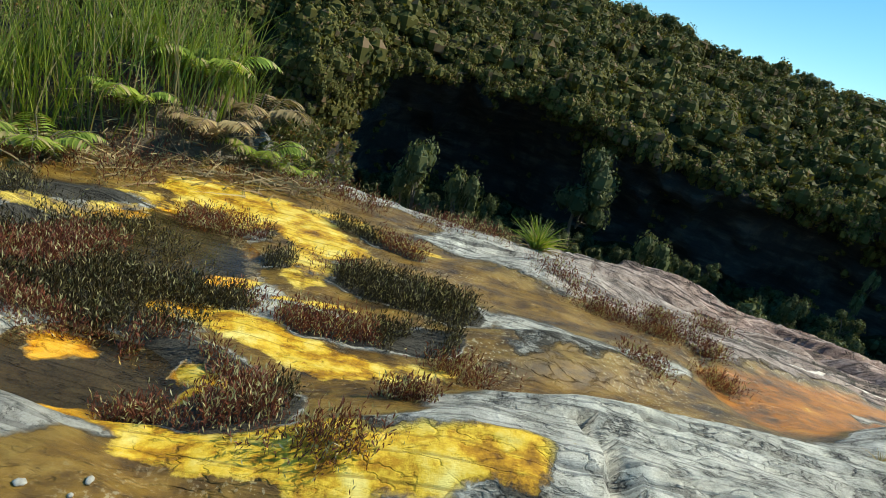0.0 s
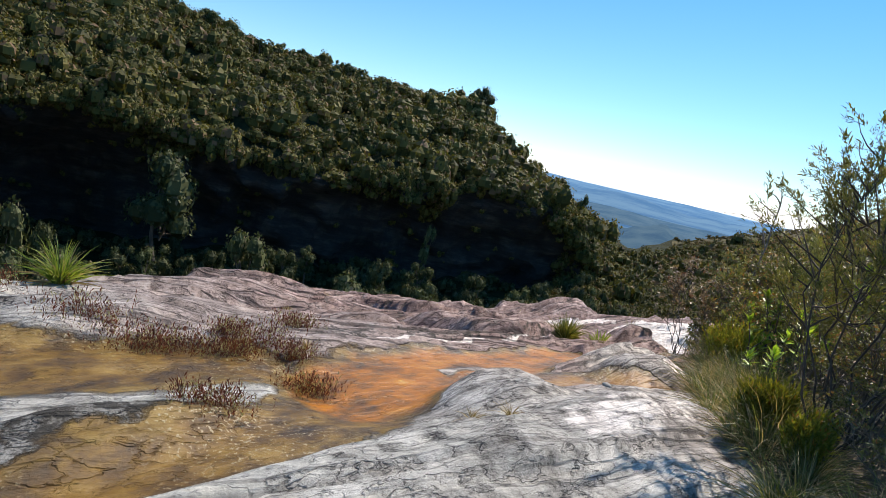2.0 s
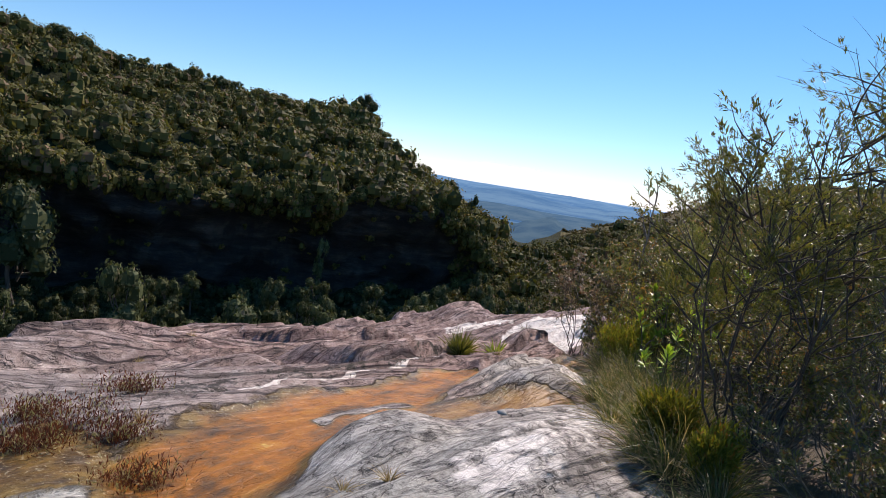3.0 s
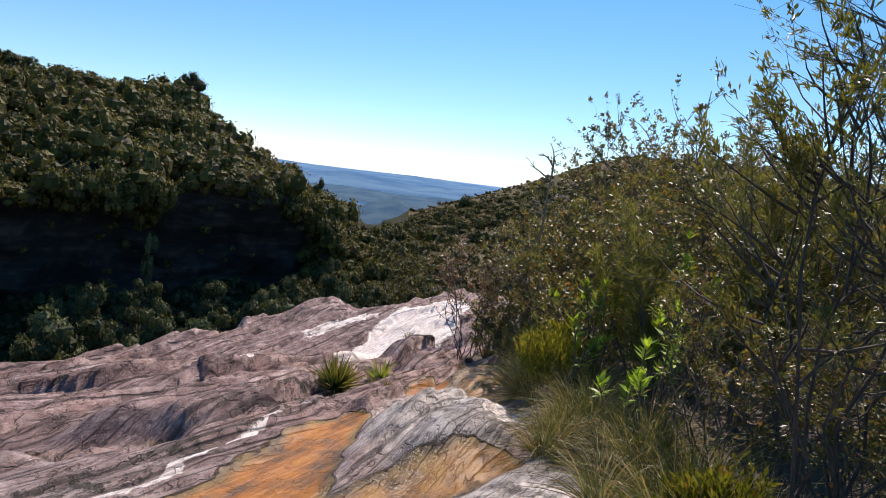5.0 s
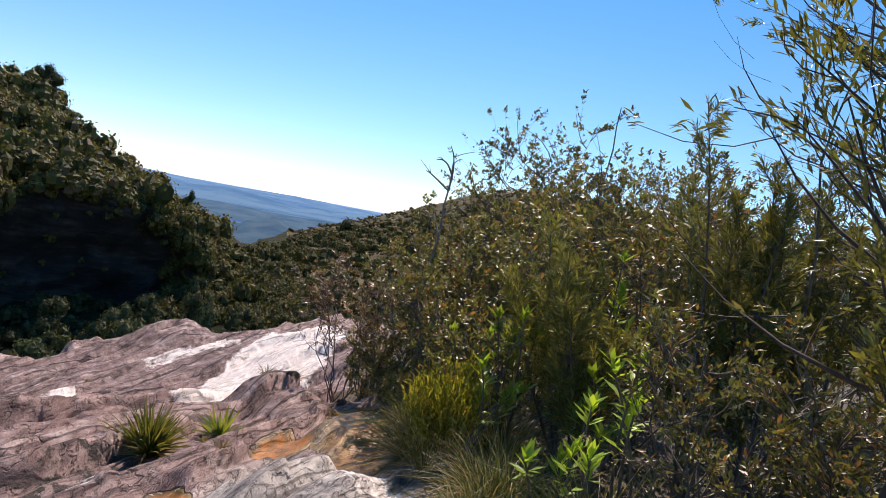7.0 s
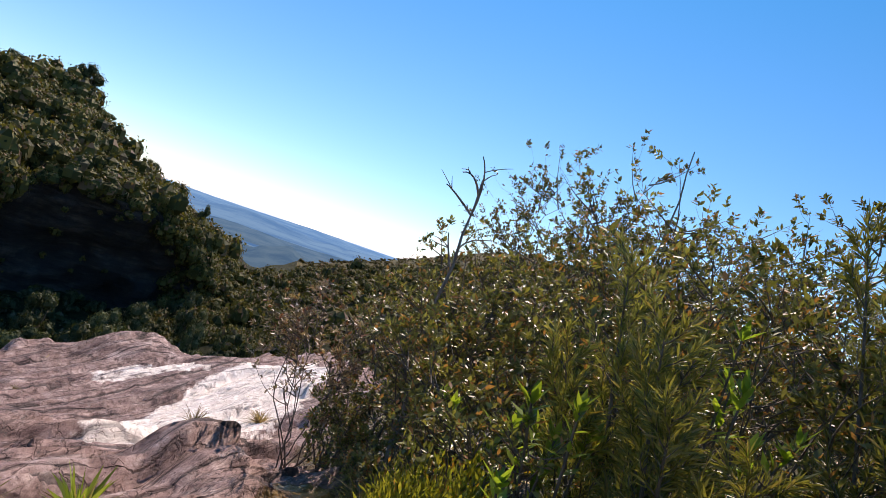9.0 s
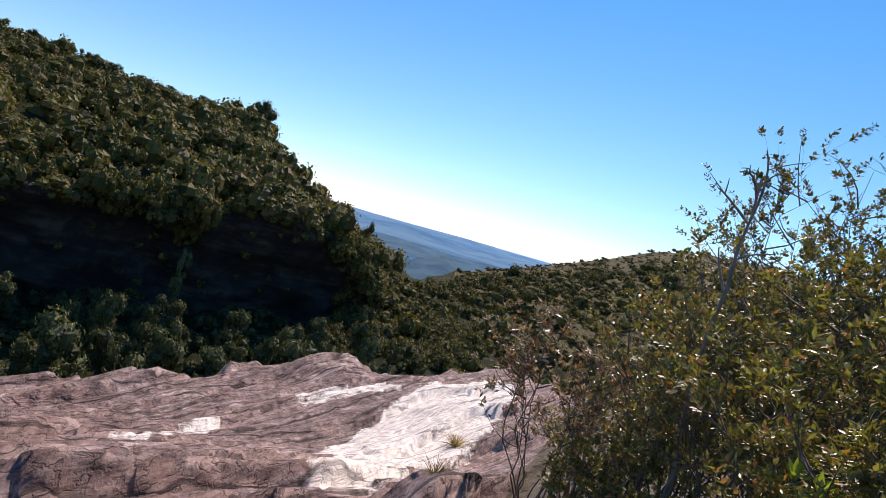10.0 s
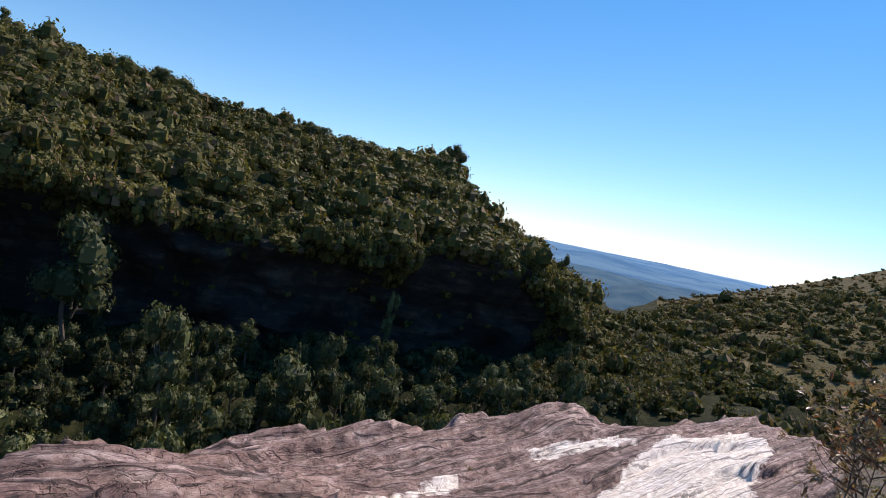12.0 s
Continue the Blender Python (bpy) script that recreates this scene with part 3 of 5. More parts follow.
def ground_z(x, y, detail=True):
    x, y = np.asarray(x, float), np.asarray(y, float)
    s = 0.55 * x + 0.83 * y
    z = sum(np.interp(s + d, S_KNOT, Z_KNOT) for d in (-0.8, -0.4, 0, 0.4, 0.8)) / 5
    for cx, cy, rx, ry, turn, h in HUMPS:
        z = z + h * blob(x, y, cx, cy, rx, ry, turn, 0.55)
    z = z - 0.1 * channel_mask(x, y) - 0.1 * pool_mask(x, y) + 0.015 * yellow_mask(x, y) - 0.04 * brown_mask(x, y)
    z = z - 0.09 * along(x, y, 0.86, 2.4, 0.95, 1.8, 0.025, 0.04, 0.8) - 0.05 * along(x, y, 1.2, 2.1, 1.5, 2.02, 0.03, 0.03, 0.8)
    soil = smooth(0.0, 0.8, bush_line(x) - y)
    z = z + 0.12 * soil
    z = z - 0.4 * np.maximum(x - 21.5, 0) * smooth(21.5, 23, x)
    z = z - 0.22 * blob(x, y, 4.7, 10.1, 1.7, 1.3, 45, 0.6)
    z = z - 0.24 * along(x, y, 2.3, 6.7, 6.0, 8.5, 0.55, 0.8) - 0.22 * smooth(12.2, 9.6, x) * smooth(12.5, 14.6, y)
    z = z - 0.14 * along(x, y, 7.75, 8.2, 8.5, 7.92, 0.07, 0.07) - 0.28 * along(x, y, 4.57, 6.64, 4.90, 6.43, 0.33, 0.26, 0.7)
    rock = rock_share(x, y)
    wx, wy = x + 0.4 * fbm(x * 0.5, y * 0.5, 2, 9), y - 0.08 * x + 0.4 * fbm(x * 0.2, y * 0.3, 2, 2)
    far = smooth(5.5, 9, s)
    if detail:
        n1 = fbm(wx * 0.16, wy * 1.9, 3, 31)
        n2 = fbm(wx * 0.35, wy * 6.0, 3, 47)
        z = z + rock * ((0.05 + 0.17 * far) * beds(wx, wy, 1.1, 31, 0.05) + (0.04 + 0.08 * far) * beds(wx + 3, wy, 2.7, 37, 0.12) + (0.015 + 0.025 * far) * beds(wx + 7, wy, 6.3, 41, 0.25))
        z = z + rock * ((0.07 - 0.02 * far) * (n1 - 0.45) + 0.03 * (n2 - 0.5))
        crack = 0.5 * np.exp(-((n2 - 0.42) / 0.012) ** 2)
        z = z - rock * (0.035 + 0.05 * far) * crack
        z = z + rock * (0.05 - 0.025 * far) * (fbm(x * 2.2, y * 2.2, 4, 71) - 0.5) + 0.02 * (fbm(x * 5, y * 5, 3, 77) - 0.5)
    g = edge_gap(x, y)
    out = np.maximum(-g, 0)
    z = z - 0.12 * smooth(0.8, 0.0, g) - np.minimum(out * 2.2, 17 + out * 0.05)
    return z


def gz(x, y):
    return float(ground_z(np.array([x]), np.array([y]))[0])


def axis_steps(*pieces):
    """Grid lines: (from, to, step) pieces end to end."""
    return np.unique(np.concatenate([np.arange(a, b, st) for a, b, st in pieces] + [[pieces[-1][1]]]).round(4))


gx = axis_steps((-40, -12, 1.0), (-12, -3, 0.18), (-3, 11, 0.055), (11, 19, 0.085), (19, 40, 0.6))
gy = axis_steps((-40, -6, 1.5), (-6, 0.8, 0.2), (0.8, 9.5, 0.04), (9.5, 15.6, 0.05), (15.6, 32, 0.5))
GX, GY = np.meshgrid(gx, gy, indexing="xy")
GZ = ground_z(GX, GY)
nx, ny = len(gx), len(gy)
I, J = np.meshgrid(np.arange(nx - 1), np.arange(ny - 1), indexing="xy")
a0 = (J * nx + I).ravel()
slab = mesh_obj("ground", np.stack([GX, GY, GZ], -1).reshape(-1, 3), np.stack([a0, a0 + 1, a0 + nx + 1, a0 + nx], 1), ROCK, smooth=True)
tagged(slab, "banded quartzite slab with orange algae film in shallow water", "rock ground", kind="structure")
film = slab.data.attributes.new("film", "FLOAT_COLOR", "POINT")
wear = slab.data.attributes.new("wear", "FLOAT_COLOR", "POINT")
fx, fy = GX.ravel(), GY.ravel()
wob_x, wob_y = fx + 0.28 * (fbm(fx * 2.6, fy * 2.6, 4, 3) - 0.5), fy + 0.28 * (fbm(fx * 2.6, fy * 2.6, 4, 8) - 0.5)
om = np.maximum(orange_mask(wob_x, wob_y), 0.62 * brown_mask(wob_x, wob_y))
ym = yellow_mask(wob_x, wob_y)
wm = white_mask(wob_x, wob_y)
sm = smooth(-0.1, 0.35, bush_line(fx) - fy)
sm = np.maximum(sm, smooth(-4.0, -5.0, fx + 0.35 * (fy - 6)))
sm = np.maximum(sm, 0.95 * blob(wob_x, wob_y, -3.0, 5.5, 1.1, 0.8, 30))
mud = np.maximum(0.9 * pool_mask(fx, fy), 0.95 * sprig_base(wob_x, wob_y)) * (1 - ym)
om = om * (1 - 0.85 * mud)
dm = 0.6 * along(wob_x, wob_y, -0.25, 2.2, 0.1, 2.6, 0.16, 0.1) + 0.55 * blob(wob_x, wob_y, 0.85, 3.42, 0.75, 0.2, 18) + 0.6 * along(wob_x, wob_y, -0.2, 1.95, 1.0, 1.65, 0.12, 0.1) + 0.45 * along(wob_x, wob_y, 2.2, 5.2, 6.5, 6.2, 0.25, 0.25)
dm = np.maximum.reduce([dm, mud, 0.8 * blob(wob_x, wob_y, -2.7, 3.8, 0.8, 1.0, 20) * (1 - ym)])
pm = smooth(7.5, 3.0, 0.8 * fx + 0.4 * fy) * 0.9 * (1 - 0.6 * smooth(3.9, 4.6, wob_y - 0.12 * wob_x) * smooth(0.2, 1.6, wob_x))
pm = np.maximum(pm, 0.6 * np.maximum(blob(wob_x, wob_y, 6.5, 4.85, 1.2, 0.55, 25), blob(wob_x, wob_y, 5.2, 3.6, 1.2, 0.5, 12)))
one = np.ones_like(om)
film.data.foreach_set("color", np.stack([om, ym, wm, one], 1).astype(np.float32).ravel())
wear.data.foreach_set("color", np.stack([sm, dm, pm, one], 1).astype(np.float32).ravel())

# still water of the dark pool
px, py = np.meshgrid(np.arange(-3.2, 0.6, 0.05), np.arange(1.0, 5.2, 0.05), indexing="xy")
pz = np.full_like(px, -0.045)
k1, k2 = px.shape[1], px.shape[0]
I, J = np.meshgrid(np.arange(k1 - 1), np.arange(k2 - 1), indexing="xy")
a0 = (J * k1 + I).ravel()
inside = pool_mask(px, py).ravel()
keep = inside[a0] > 0.1
pool = mesh_obj("water", np.stack([px, py, pz], -1).reshape(-1, 3), np.stack([a0, a0 + 1, a0 + k1 + 1, a0 + k1], 1)[keep], WATER, smooth=True)
tagged(pool, "shallow still pool water over dark moss and yellow film", "pool water", kind="structure")
pool.visible_shadow = False

# ---- far terrain ----
AZ = [-75, -45, -30, -15, -2, 6, 12, 20, 28, 36, 39.5, 44, 47, 52, 56, 60, 63, 65, 68, 72, 75, 82, 95, 120]
RIDGE_Z = [18.7, 16.7, 15.2, 14.2, 11.9, 11.0, 9.9, 7.6, 6.9, 6.4, 1.0, -2.0, -6.0, -7.9, -10.0, -5.5, -1.7, 0.5, 4.5, 10.1, 11.9, 12.5, 10.5, 7.5]
RIDGE_D = [70, 95, 100, 100, 100, 100, 100, 100, 100, 104, 100, 96, 92, 96, 170, 180, 180, 180, 180, 180, 180, 180, 180, 180]
LIP_AZ = [-75, -20, -12, -4, 3, 9, 15, 21, 27, 33.5, 40, 44, 47, 50, 54, 120]
LIP_Z = [-3, -4.2, -2.8, -2.0, -1.8, -2.2, -3.2, -3.5, -3.7, -2.8, -2.3, -2.3, -5.0, -8, -9, -9]
FOOT_Z = [-13, -13.5, -14, -14, -14, -13.5, -13, -12.5, -12.5, -12, -11.5, -11, -10.5, -9.6, -9.4, -9.2]
LIP_D = [52, 53, 56, 59, 60, 59.5, 59, 59, 60, 60, 61, 63, 66, 68, 70, 80]
FOOT_D = [52, 54, 60, 67, 68, 64, 62, 61, 63, 63, 65, 65, 66, 66, 66, 66]


def hill_section(az):
    """Distance and height of the hill's outline, from the gorge up over the cliff to the ridge and beyond."""
    rz, rd = np.interp(az, AZ, RIDGE_Z), np.interp(az, AZ, RIDGE_D)
    lz, fz = np.interp(az, LIP_AZ, LIP_Z), np.interp(az, LIP_AZ, FOOT_Z)
    ld, fd = np.interp(az, LIP_AZ, LIP_D), np.interp(az, LIP_AZ, FOOT_D)
    pillar = math.exp(-((az + 15.0) / 3.6) ** 2)
    ld, fd = ld - 9 * pillar, fd - 11 * pillar
    steep = smooth(52, 46, az)
    valley = 1 - steep
    return [(24, -24 + 8 * valley), (40, -18 + 7 * valley), (50, fz - 1.5 * steep), (fd - 2, fz), (fd, fz + 0.3), (fd + 0.6 * steep, fz + 0.45 * (lz - fz)), (fd - 0.3 * steep + (ld - fd) * 0.5, fz + 0.8 * (lz - fz)),
            (ld, lz), (ld + 3, lz + 0.9 * steep), (0.6 * ld + 0.4 * rd, lz + 0.42 * (rz - lz)), (0.25 * ld + 0.75 * rd, lz + 0.78 * (rz - lz)), (rd, rz), (rd + 25, rz - 3), (rd + 120, -30), (700, -66)]


SUB = (5, 5, 5, 2, 6, 6, 5, 3, 8, 8, 7, 5, 5, 4)
hill_az = np.concatenate([np.arange(-75, 52, 0.5), np.arange(52, 120.1, 1.0)])


def hill_line(az):
    sec = hill_section(az)
    d, z = [], []
    for k, n in enumerate(SUB):
        for q in np.arange(n) / n:
            d.append(sec[k][0] + (sec[k + 1][0] - sec[k][0]) * q)
            z.append(sec[k][1] + (sec[k + 1][1] - sec[k][1]) * q)
    return np.array(d + [sec[-1][0]]), np.array(z + [sec[-1][1]])


CLIFF_FROM, CLIFF_TO, RIDGE_AT = sum(SUB[:3]), sum(SUB[:7]), sum(SUB[:11])
HD, HZ = map(np.array, zip(*[hill_line(a) for a in hill_az]))
m_i = np.arange(HD.shape[1])
AA = np.repeat(hill_az[:, None], HD.shape[1], 1)
rough = np.where((m_i >= CLIFF_FROM) & (m_i < CLIFF_TO), 1.6, 1.3)[None] * smooth(0, 3, m_i)[None]
HD = HD + rough * (fbm(AA * 0.45, HZ * 0.5, 4, 90) - 0.5) * 3.0 + np.where((m_i >= CLIFF_FROM) & (m_i <= CLIFF_TO), 1.0, 0)[None] * (vnoise(AA * 0.7, HZ * 0.9, 12) - 0.5) * 1.6
HZ = HZ + (fbm(AA * 0.4, HD * 0.12, 3, 55) - 0.5) * 2.2 * smooth(2, 8, m_i)[None] * (1 - smooth(RIDGE_AT + 2, RIDGE_AT + 12, m_i))[None]
HX, HY = HD * np.sin(np.radians(AA)), HD * np.cos(np.radians(AA))
HV = np.stack([HX, HY, HZ], -1)
na, nm = HD.shape
I, J = np.meshgrid(np.arange(na - 1), np.arange(nm - 1), indexing="ij")
a0 = (I * nm + J).ravel()
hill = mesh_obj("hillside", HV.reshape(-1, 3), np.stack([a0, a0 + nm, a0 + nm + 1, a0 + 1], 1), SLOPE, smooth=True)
tagged(hill, "steep scrub-covered hillside with dark overhanging cliff", "hillside", kind="structure")
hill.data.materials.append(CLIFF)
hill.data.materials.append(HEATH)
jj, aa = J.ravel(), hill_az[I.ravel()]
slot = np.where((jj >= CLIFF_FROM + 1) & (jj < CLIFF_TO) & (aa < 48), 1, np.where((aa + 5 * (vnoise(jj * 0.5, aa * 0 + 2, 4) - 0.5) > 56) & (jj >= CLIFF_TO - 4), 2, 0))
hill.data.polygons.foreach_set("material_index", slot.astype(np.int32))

# plain out to the horizon, and the hills on it
ang = np.radians(np.arange(0, 360, 3.0))
rad = np.array([300, 700, 1100, 1600, 2300, 3200, 4700.0])
RR, TT = np.meshgrid(rad, ang, indexing="ij")
PZ = -63 + np.where((RR > 900) & (RR < 4000), (fbm(np.sin(TT) * RR * 0.003, np.cos(TT) * RR * 0.003, 4, 19) - 0.5) * 26, 0)
PV = np.stack([RR * np.sin(TT), RR * np.cos(TT), PZ], -1).reshape(-1, 3)
kk = len(ang)
I, J = np.meshgrid(np.arange(len(rad) - 1), np.arange(kk), indexing="ij")
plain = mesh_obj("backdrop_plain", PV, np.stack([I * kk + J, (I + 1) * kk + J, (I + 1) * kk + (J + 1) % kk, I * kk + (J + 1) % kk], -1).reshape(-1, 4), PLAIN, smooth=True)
tagged(plain, "hazy blue lowland plain reaching the horizon", "distant plain", kind="structure")


def far_range(name, az0, az1, dist, z0, tops, mat, label):
    """A range of hills: base, crest and back."""
    azs = np.linspace(az0, az1, 60)
    crest = z0 + np.interp(azs, np.linspace(az0, az1, len(tops)), tops) + (fbm(azs * 0.8, azs * 0, 4, int(dist)) - 0.5) * max(tops) * 0.35
    rows = [(dist * 0.8, np.full(60, z0)), (dist * 0.92, z0 + (crest - z0) * 0.55), (dist, crest), (dist * 1.15, np.full(60, z0))]
    V = np.concatenate([np.stack([d * np.sin(np.radians(azs)), d * np.cos(np.radians(azs)), z], 1) for d, z in rows])
    F = np.array([(r * 60 + k, r * 60 + k + 1, (r + 1) * 60 + k + 1, (r + 1) * 60 + k) for r in range(3) for k in range(59)])
    return tagged(mesh_obj(name, V, F, mat, smooth=True), label, "distant hills", kind="structure")


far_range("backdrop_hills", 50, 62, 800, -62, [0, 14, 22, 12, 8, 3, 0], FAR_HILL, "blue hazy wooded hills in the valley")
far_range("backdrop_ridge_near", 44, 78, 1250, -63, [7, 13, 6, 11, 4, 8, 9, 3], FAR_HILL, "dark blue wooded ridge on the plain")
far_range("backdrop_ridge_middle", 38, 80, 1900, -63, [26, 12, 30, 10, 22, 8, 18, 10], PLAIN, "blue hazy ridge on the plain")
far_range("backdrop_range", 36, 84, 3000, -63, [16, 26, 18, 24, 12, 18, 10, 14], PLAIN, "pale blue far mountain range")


# ---- far plants ----
def ball_quads(c, r, rng, rings=4, sides=6):
    """A small uneven ball of quads."""
    t, p = np.linspace(0.15, math.pi - 0.15, rings), np.arange(sides) * 2 * math.pi / sides
    d = np.stack([np.sin(t)[:, None] * np.cos(p), np.sin(t)[:, None] * np.sin(p), np.cos(t)[:, None] * np.ones(sides)], -1)
    v = c + d * r * rng.uniform(0.85, 1.15, d.shape[:2])[..., None]
    w = np.roll(v, -1, 1)
    return np.stack([v[:-1], v[1:], w[1:], w[:-1]], 2).reshape(-1, 3)


def sprays(P, N, size, rng, jitter):
    """Small four-cornered leaf sprays that face outwards."""
    N = unit(N + rng.normal(scale=jitter, size=N.shape))
    A = unit(np.cross(N, rng.normal(size=N.shape)))
    B = np.cross(N, A)
    q = size * rng.uniform(0.5, 1.25, (len(P), 1))
    return np.stack([P - A * q - B * q * 0.35, P + A * q * 0.2 - B * q * 0.6, P + A * q + B * q * 0.3, P - A * q * 0.3 + B * q * 0.6], 1).reshape(-1, 3)


def far_clump(rng, n, lobes=3, flat=0.75, leaf=0.2):
    """A shrub or crown of unit radius: a few dense lobes, with leaf sprays all over them."""
    out = []
    for k in range(lobes):
        a = k * 2.4 + rng.uniform(-0.5, 0.5)
        c = np.array([math.cos(a) * rng.uniform(0.2, 0.6), math.sin(a) * rng.uniform(0.2, 0.6), rng.uniform(0.15, 0.75)])
        r = rng.uniform(0.36, 0.58)
        m = n // lobes
        d = unit(rng.normal(size=(m, 3)) + np.array([0, 0, 0.45]))
        squash = np.array([1, 1, flat])
        out += [ball_quads(c, r * 0.7 * squash, rng, 4, 5), sprays(c + d * r * rng.uniform(0.8, 1.12, (m, 1)) * squash, d, leaf, rng, 0.4)]
    return np.concatenate(out)


def stamp(name, templates, P, size, rng, mat, label, category, stretch=(0.8, 1.4), sink=0.1):
    """Many uncountable shrubs joined in one mesh."""
    out = []
    for p, r in zip(P, size):
        V = templates[rng.integers(len(templates))]
        a = rng.uniform(0, 6.283)
        c, s = math.cos(a), math.sin(a)
        W = np.stack([V[:, 0] * c - V[:, 1] * s, V[:, 0] * s + V[:, 1] * c, V[:, 2] * rng.uniform(*stretch) - sink], 1)
        out.append(W * r + p)
    V = np.concatenate(out)
    ob = mesh_obj(name, V, np.arange(len(V)).reshape(-1, 4), mat)
    return tagged(ob, label, category, kind="stuff")


def hill_points(rng, count, j0, j1, az0, az1):
    """Random places on the hill between two rows of its outline and two directions, even by area."""
    i = np.where((hill_az[:-1] >= az0) & (hill_az[:-1] < az1))[0]
    I, J = np.meshgrid(i, np.arange(j0, j1), indexing="ij")
    I, J = I.ravel(), J.ravel()
    a, b, c = HV[I, J], HV[I + 1, J], HV[I, J + 1]
    area = np.linalg.norm(np.cross(b - a, c - a), axis=1)
    k = rng.choice(len(I), count, p=area / area.sum())
    u, v = rng.random((2, count, 1))
    return a[k] + (b - a)[k] * u + (c - a)[k] * v


rng = np.random.default_rng(7)
CLUMP = [far_clump(rng, 100, 4, 0.85, 0.1) for _ in range(8)] + [far_clump(rng, 105, 5, 1.05, 0.095) for _ in range(5)]
CLUMP_L = [far_clump(rng, 240, 6, 0.8, 0.062) for _ in range(6)]
CLUMP_S = [far_clump(rng, 20, 2, 0.8, 0.26) for _ in range(6)]
P = hill_points(rng, 2500, CLIFF_TO - 1, RIDGE_AT + 2, -32, 50)
stamp("hillside_scrub", CLUMP, P, rng.gamma(4, 0.2, len(P)) + 0.4, rng, L_HILL, "dense olive-green scrub on the hillside", "scrub")
P = hill_points(rng, 420, CLIFF_TO, RIDGE_AT + 1, -32, 50)
stamp("hillside_thicket", CLUMP_L, P, rng.uniform(1.5, 2.6, len(P)), rng, L_HILL, "rounded thickets standing above the hillside scrub", "scrub")
P = hill_points(rng, 380, CLIFF_TO - 2, CLIFF_TO + 2, -50, 49)
stamp("cliff_edge_scrub", CLUMP, P, rng.uniform(0.5, 1.2, len(P)), rng, L_HILL, "scrub hanging over the cliff edge", "scrub", (0.9, 1.5), 0.5)
DRAPE_AZ = [-22, -16, -14.5, -8, -1.5, 2.2, 5, 8.2, 11.4, 14.3, 17.7, 21.6, 25.3, 28, 31, 32.5, 34, 36.7, 41, 45.3, 48.4]
DRAPE = [-0.27, -0.1, -0.05, -0.034, -0.075, -0.075, -0.085, -0.09, -0.088, -0.086, -0.086, -0.09, -0.1, -0.1, -0.1, -0.15, -0.07, -0.052, -0.055, -0.1, -0.144]
P = hill_points(rng, 2600, CLIFF_FROM + 2, CLIFF_TO + 1, -25, 50)
az_p = np.degrees(np.arctan2(P[:, 0] - 5.4, P[:, 1] - 5.6))
slope_p = (P[:, 2] - 1.05) / np.hypot(P[:, 0] - 5.4, P[:, 1] - 5.6)
P = P[slope_p > np.interp(az_p, DRAPE_AZ, DRAPE) + rng.normal(scale=0.012, size=len(P))]
P[:, :2] *= 1 - rng.uniform(0.0, 0.018, (len(P), 1))
stamp("cliff_face_plants", CLUMP, P, rng.uniform(0.4, 1.25, len(P)), rng, L_HILL, "scrub hanging in curtains down the dark cliff", "cliff plants", (0.9, 1.7), 0.5)
P = hill_points(rng, 90, CLIFF_FROM + 1, CLIFF_TO - 2, -12, 49)
stamp("cliff_ledge_plants", CLUMP, P, rng.uniform(0.3, 0.75, len(P)), rng, L_HILL, "small plants on ledges of the dark cliff", "cliff plants", (0.9, 1.5), 0.4)
P = hill_points(rng, 1000, 3, CLIFF_FROM, -20, 54)
stamp("gorge_scrub", CLUMP, P, rng.uniform(0.5, 1.1, len(P)), rng, L_TREE, "dark green scrub at the cliff's foot", "scrub")
P = hill_points(rng, 1200, 4, RIDGE_AT - 8, 49, 90)
stamp("valley_scrub", CLUMP, P, rng.gamma(5, 0.16, len(P)) + 0.3, rng, L_HILL, "green scrub across the valley floor", "scrub")
P = hill_points(rng, 2300, CLIFF_TO - 2, RIDGE_AT + 2, 55, 100)
stamp("heath_scrub", CLUMP_S, P, rng.gamma(4, 0.13, len(P)) + 0.2, rng, L_MOOR, "low scrub dotted over the dry far hill", "scrub", (0.6, 1.0))
P = hill_points(rng, 420, CLIFF_FROM - 4, CLIFF_TO + 3, 46, 58)
stamp("saddle_scrub", CLUMP, P, rng.uniform(0.5, 1.1, len(P)), rng, L_HILL, "green scrub where the cliff runs out", "scrub")
P = hill_points(rng, 260, CLIFF_TO - 3, RIDGE_AT, -24, -8)
stamp("pillar_scrub", CLUMP, P, rng.uniform(0.4, 1.0, len(P)), rng, L_HILL, "olive scrub on the rock pillar", "scrub")


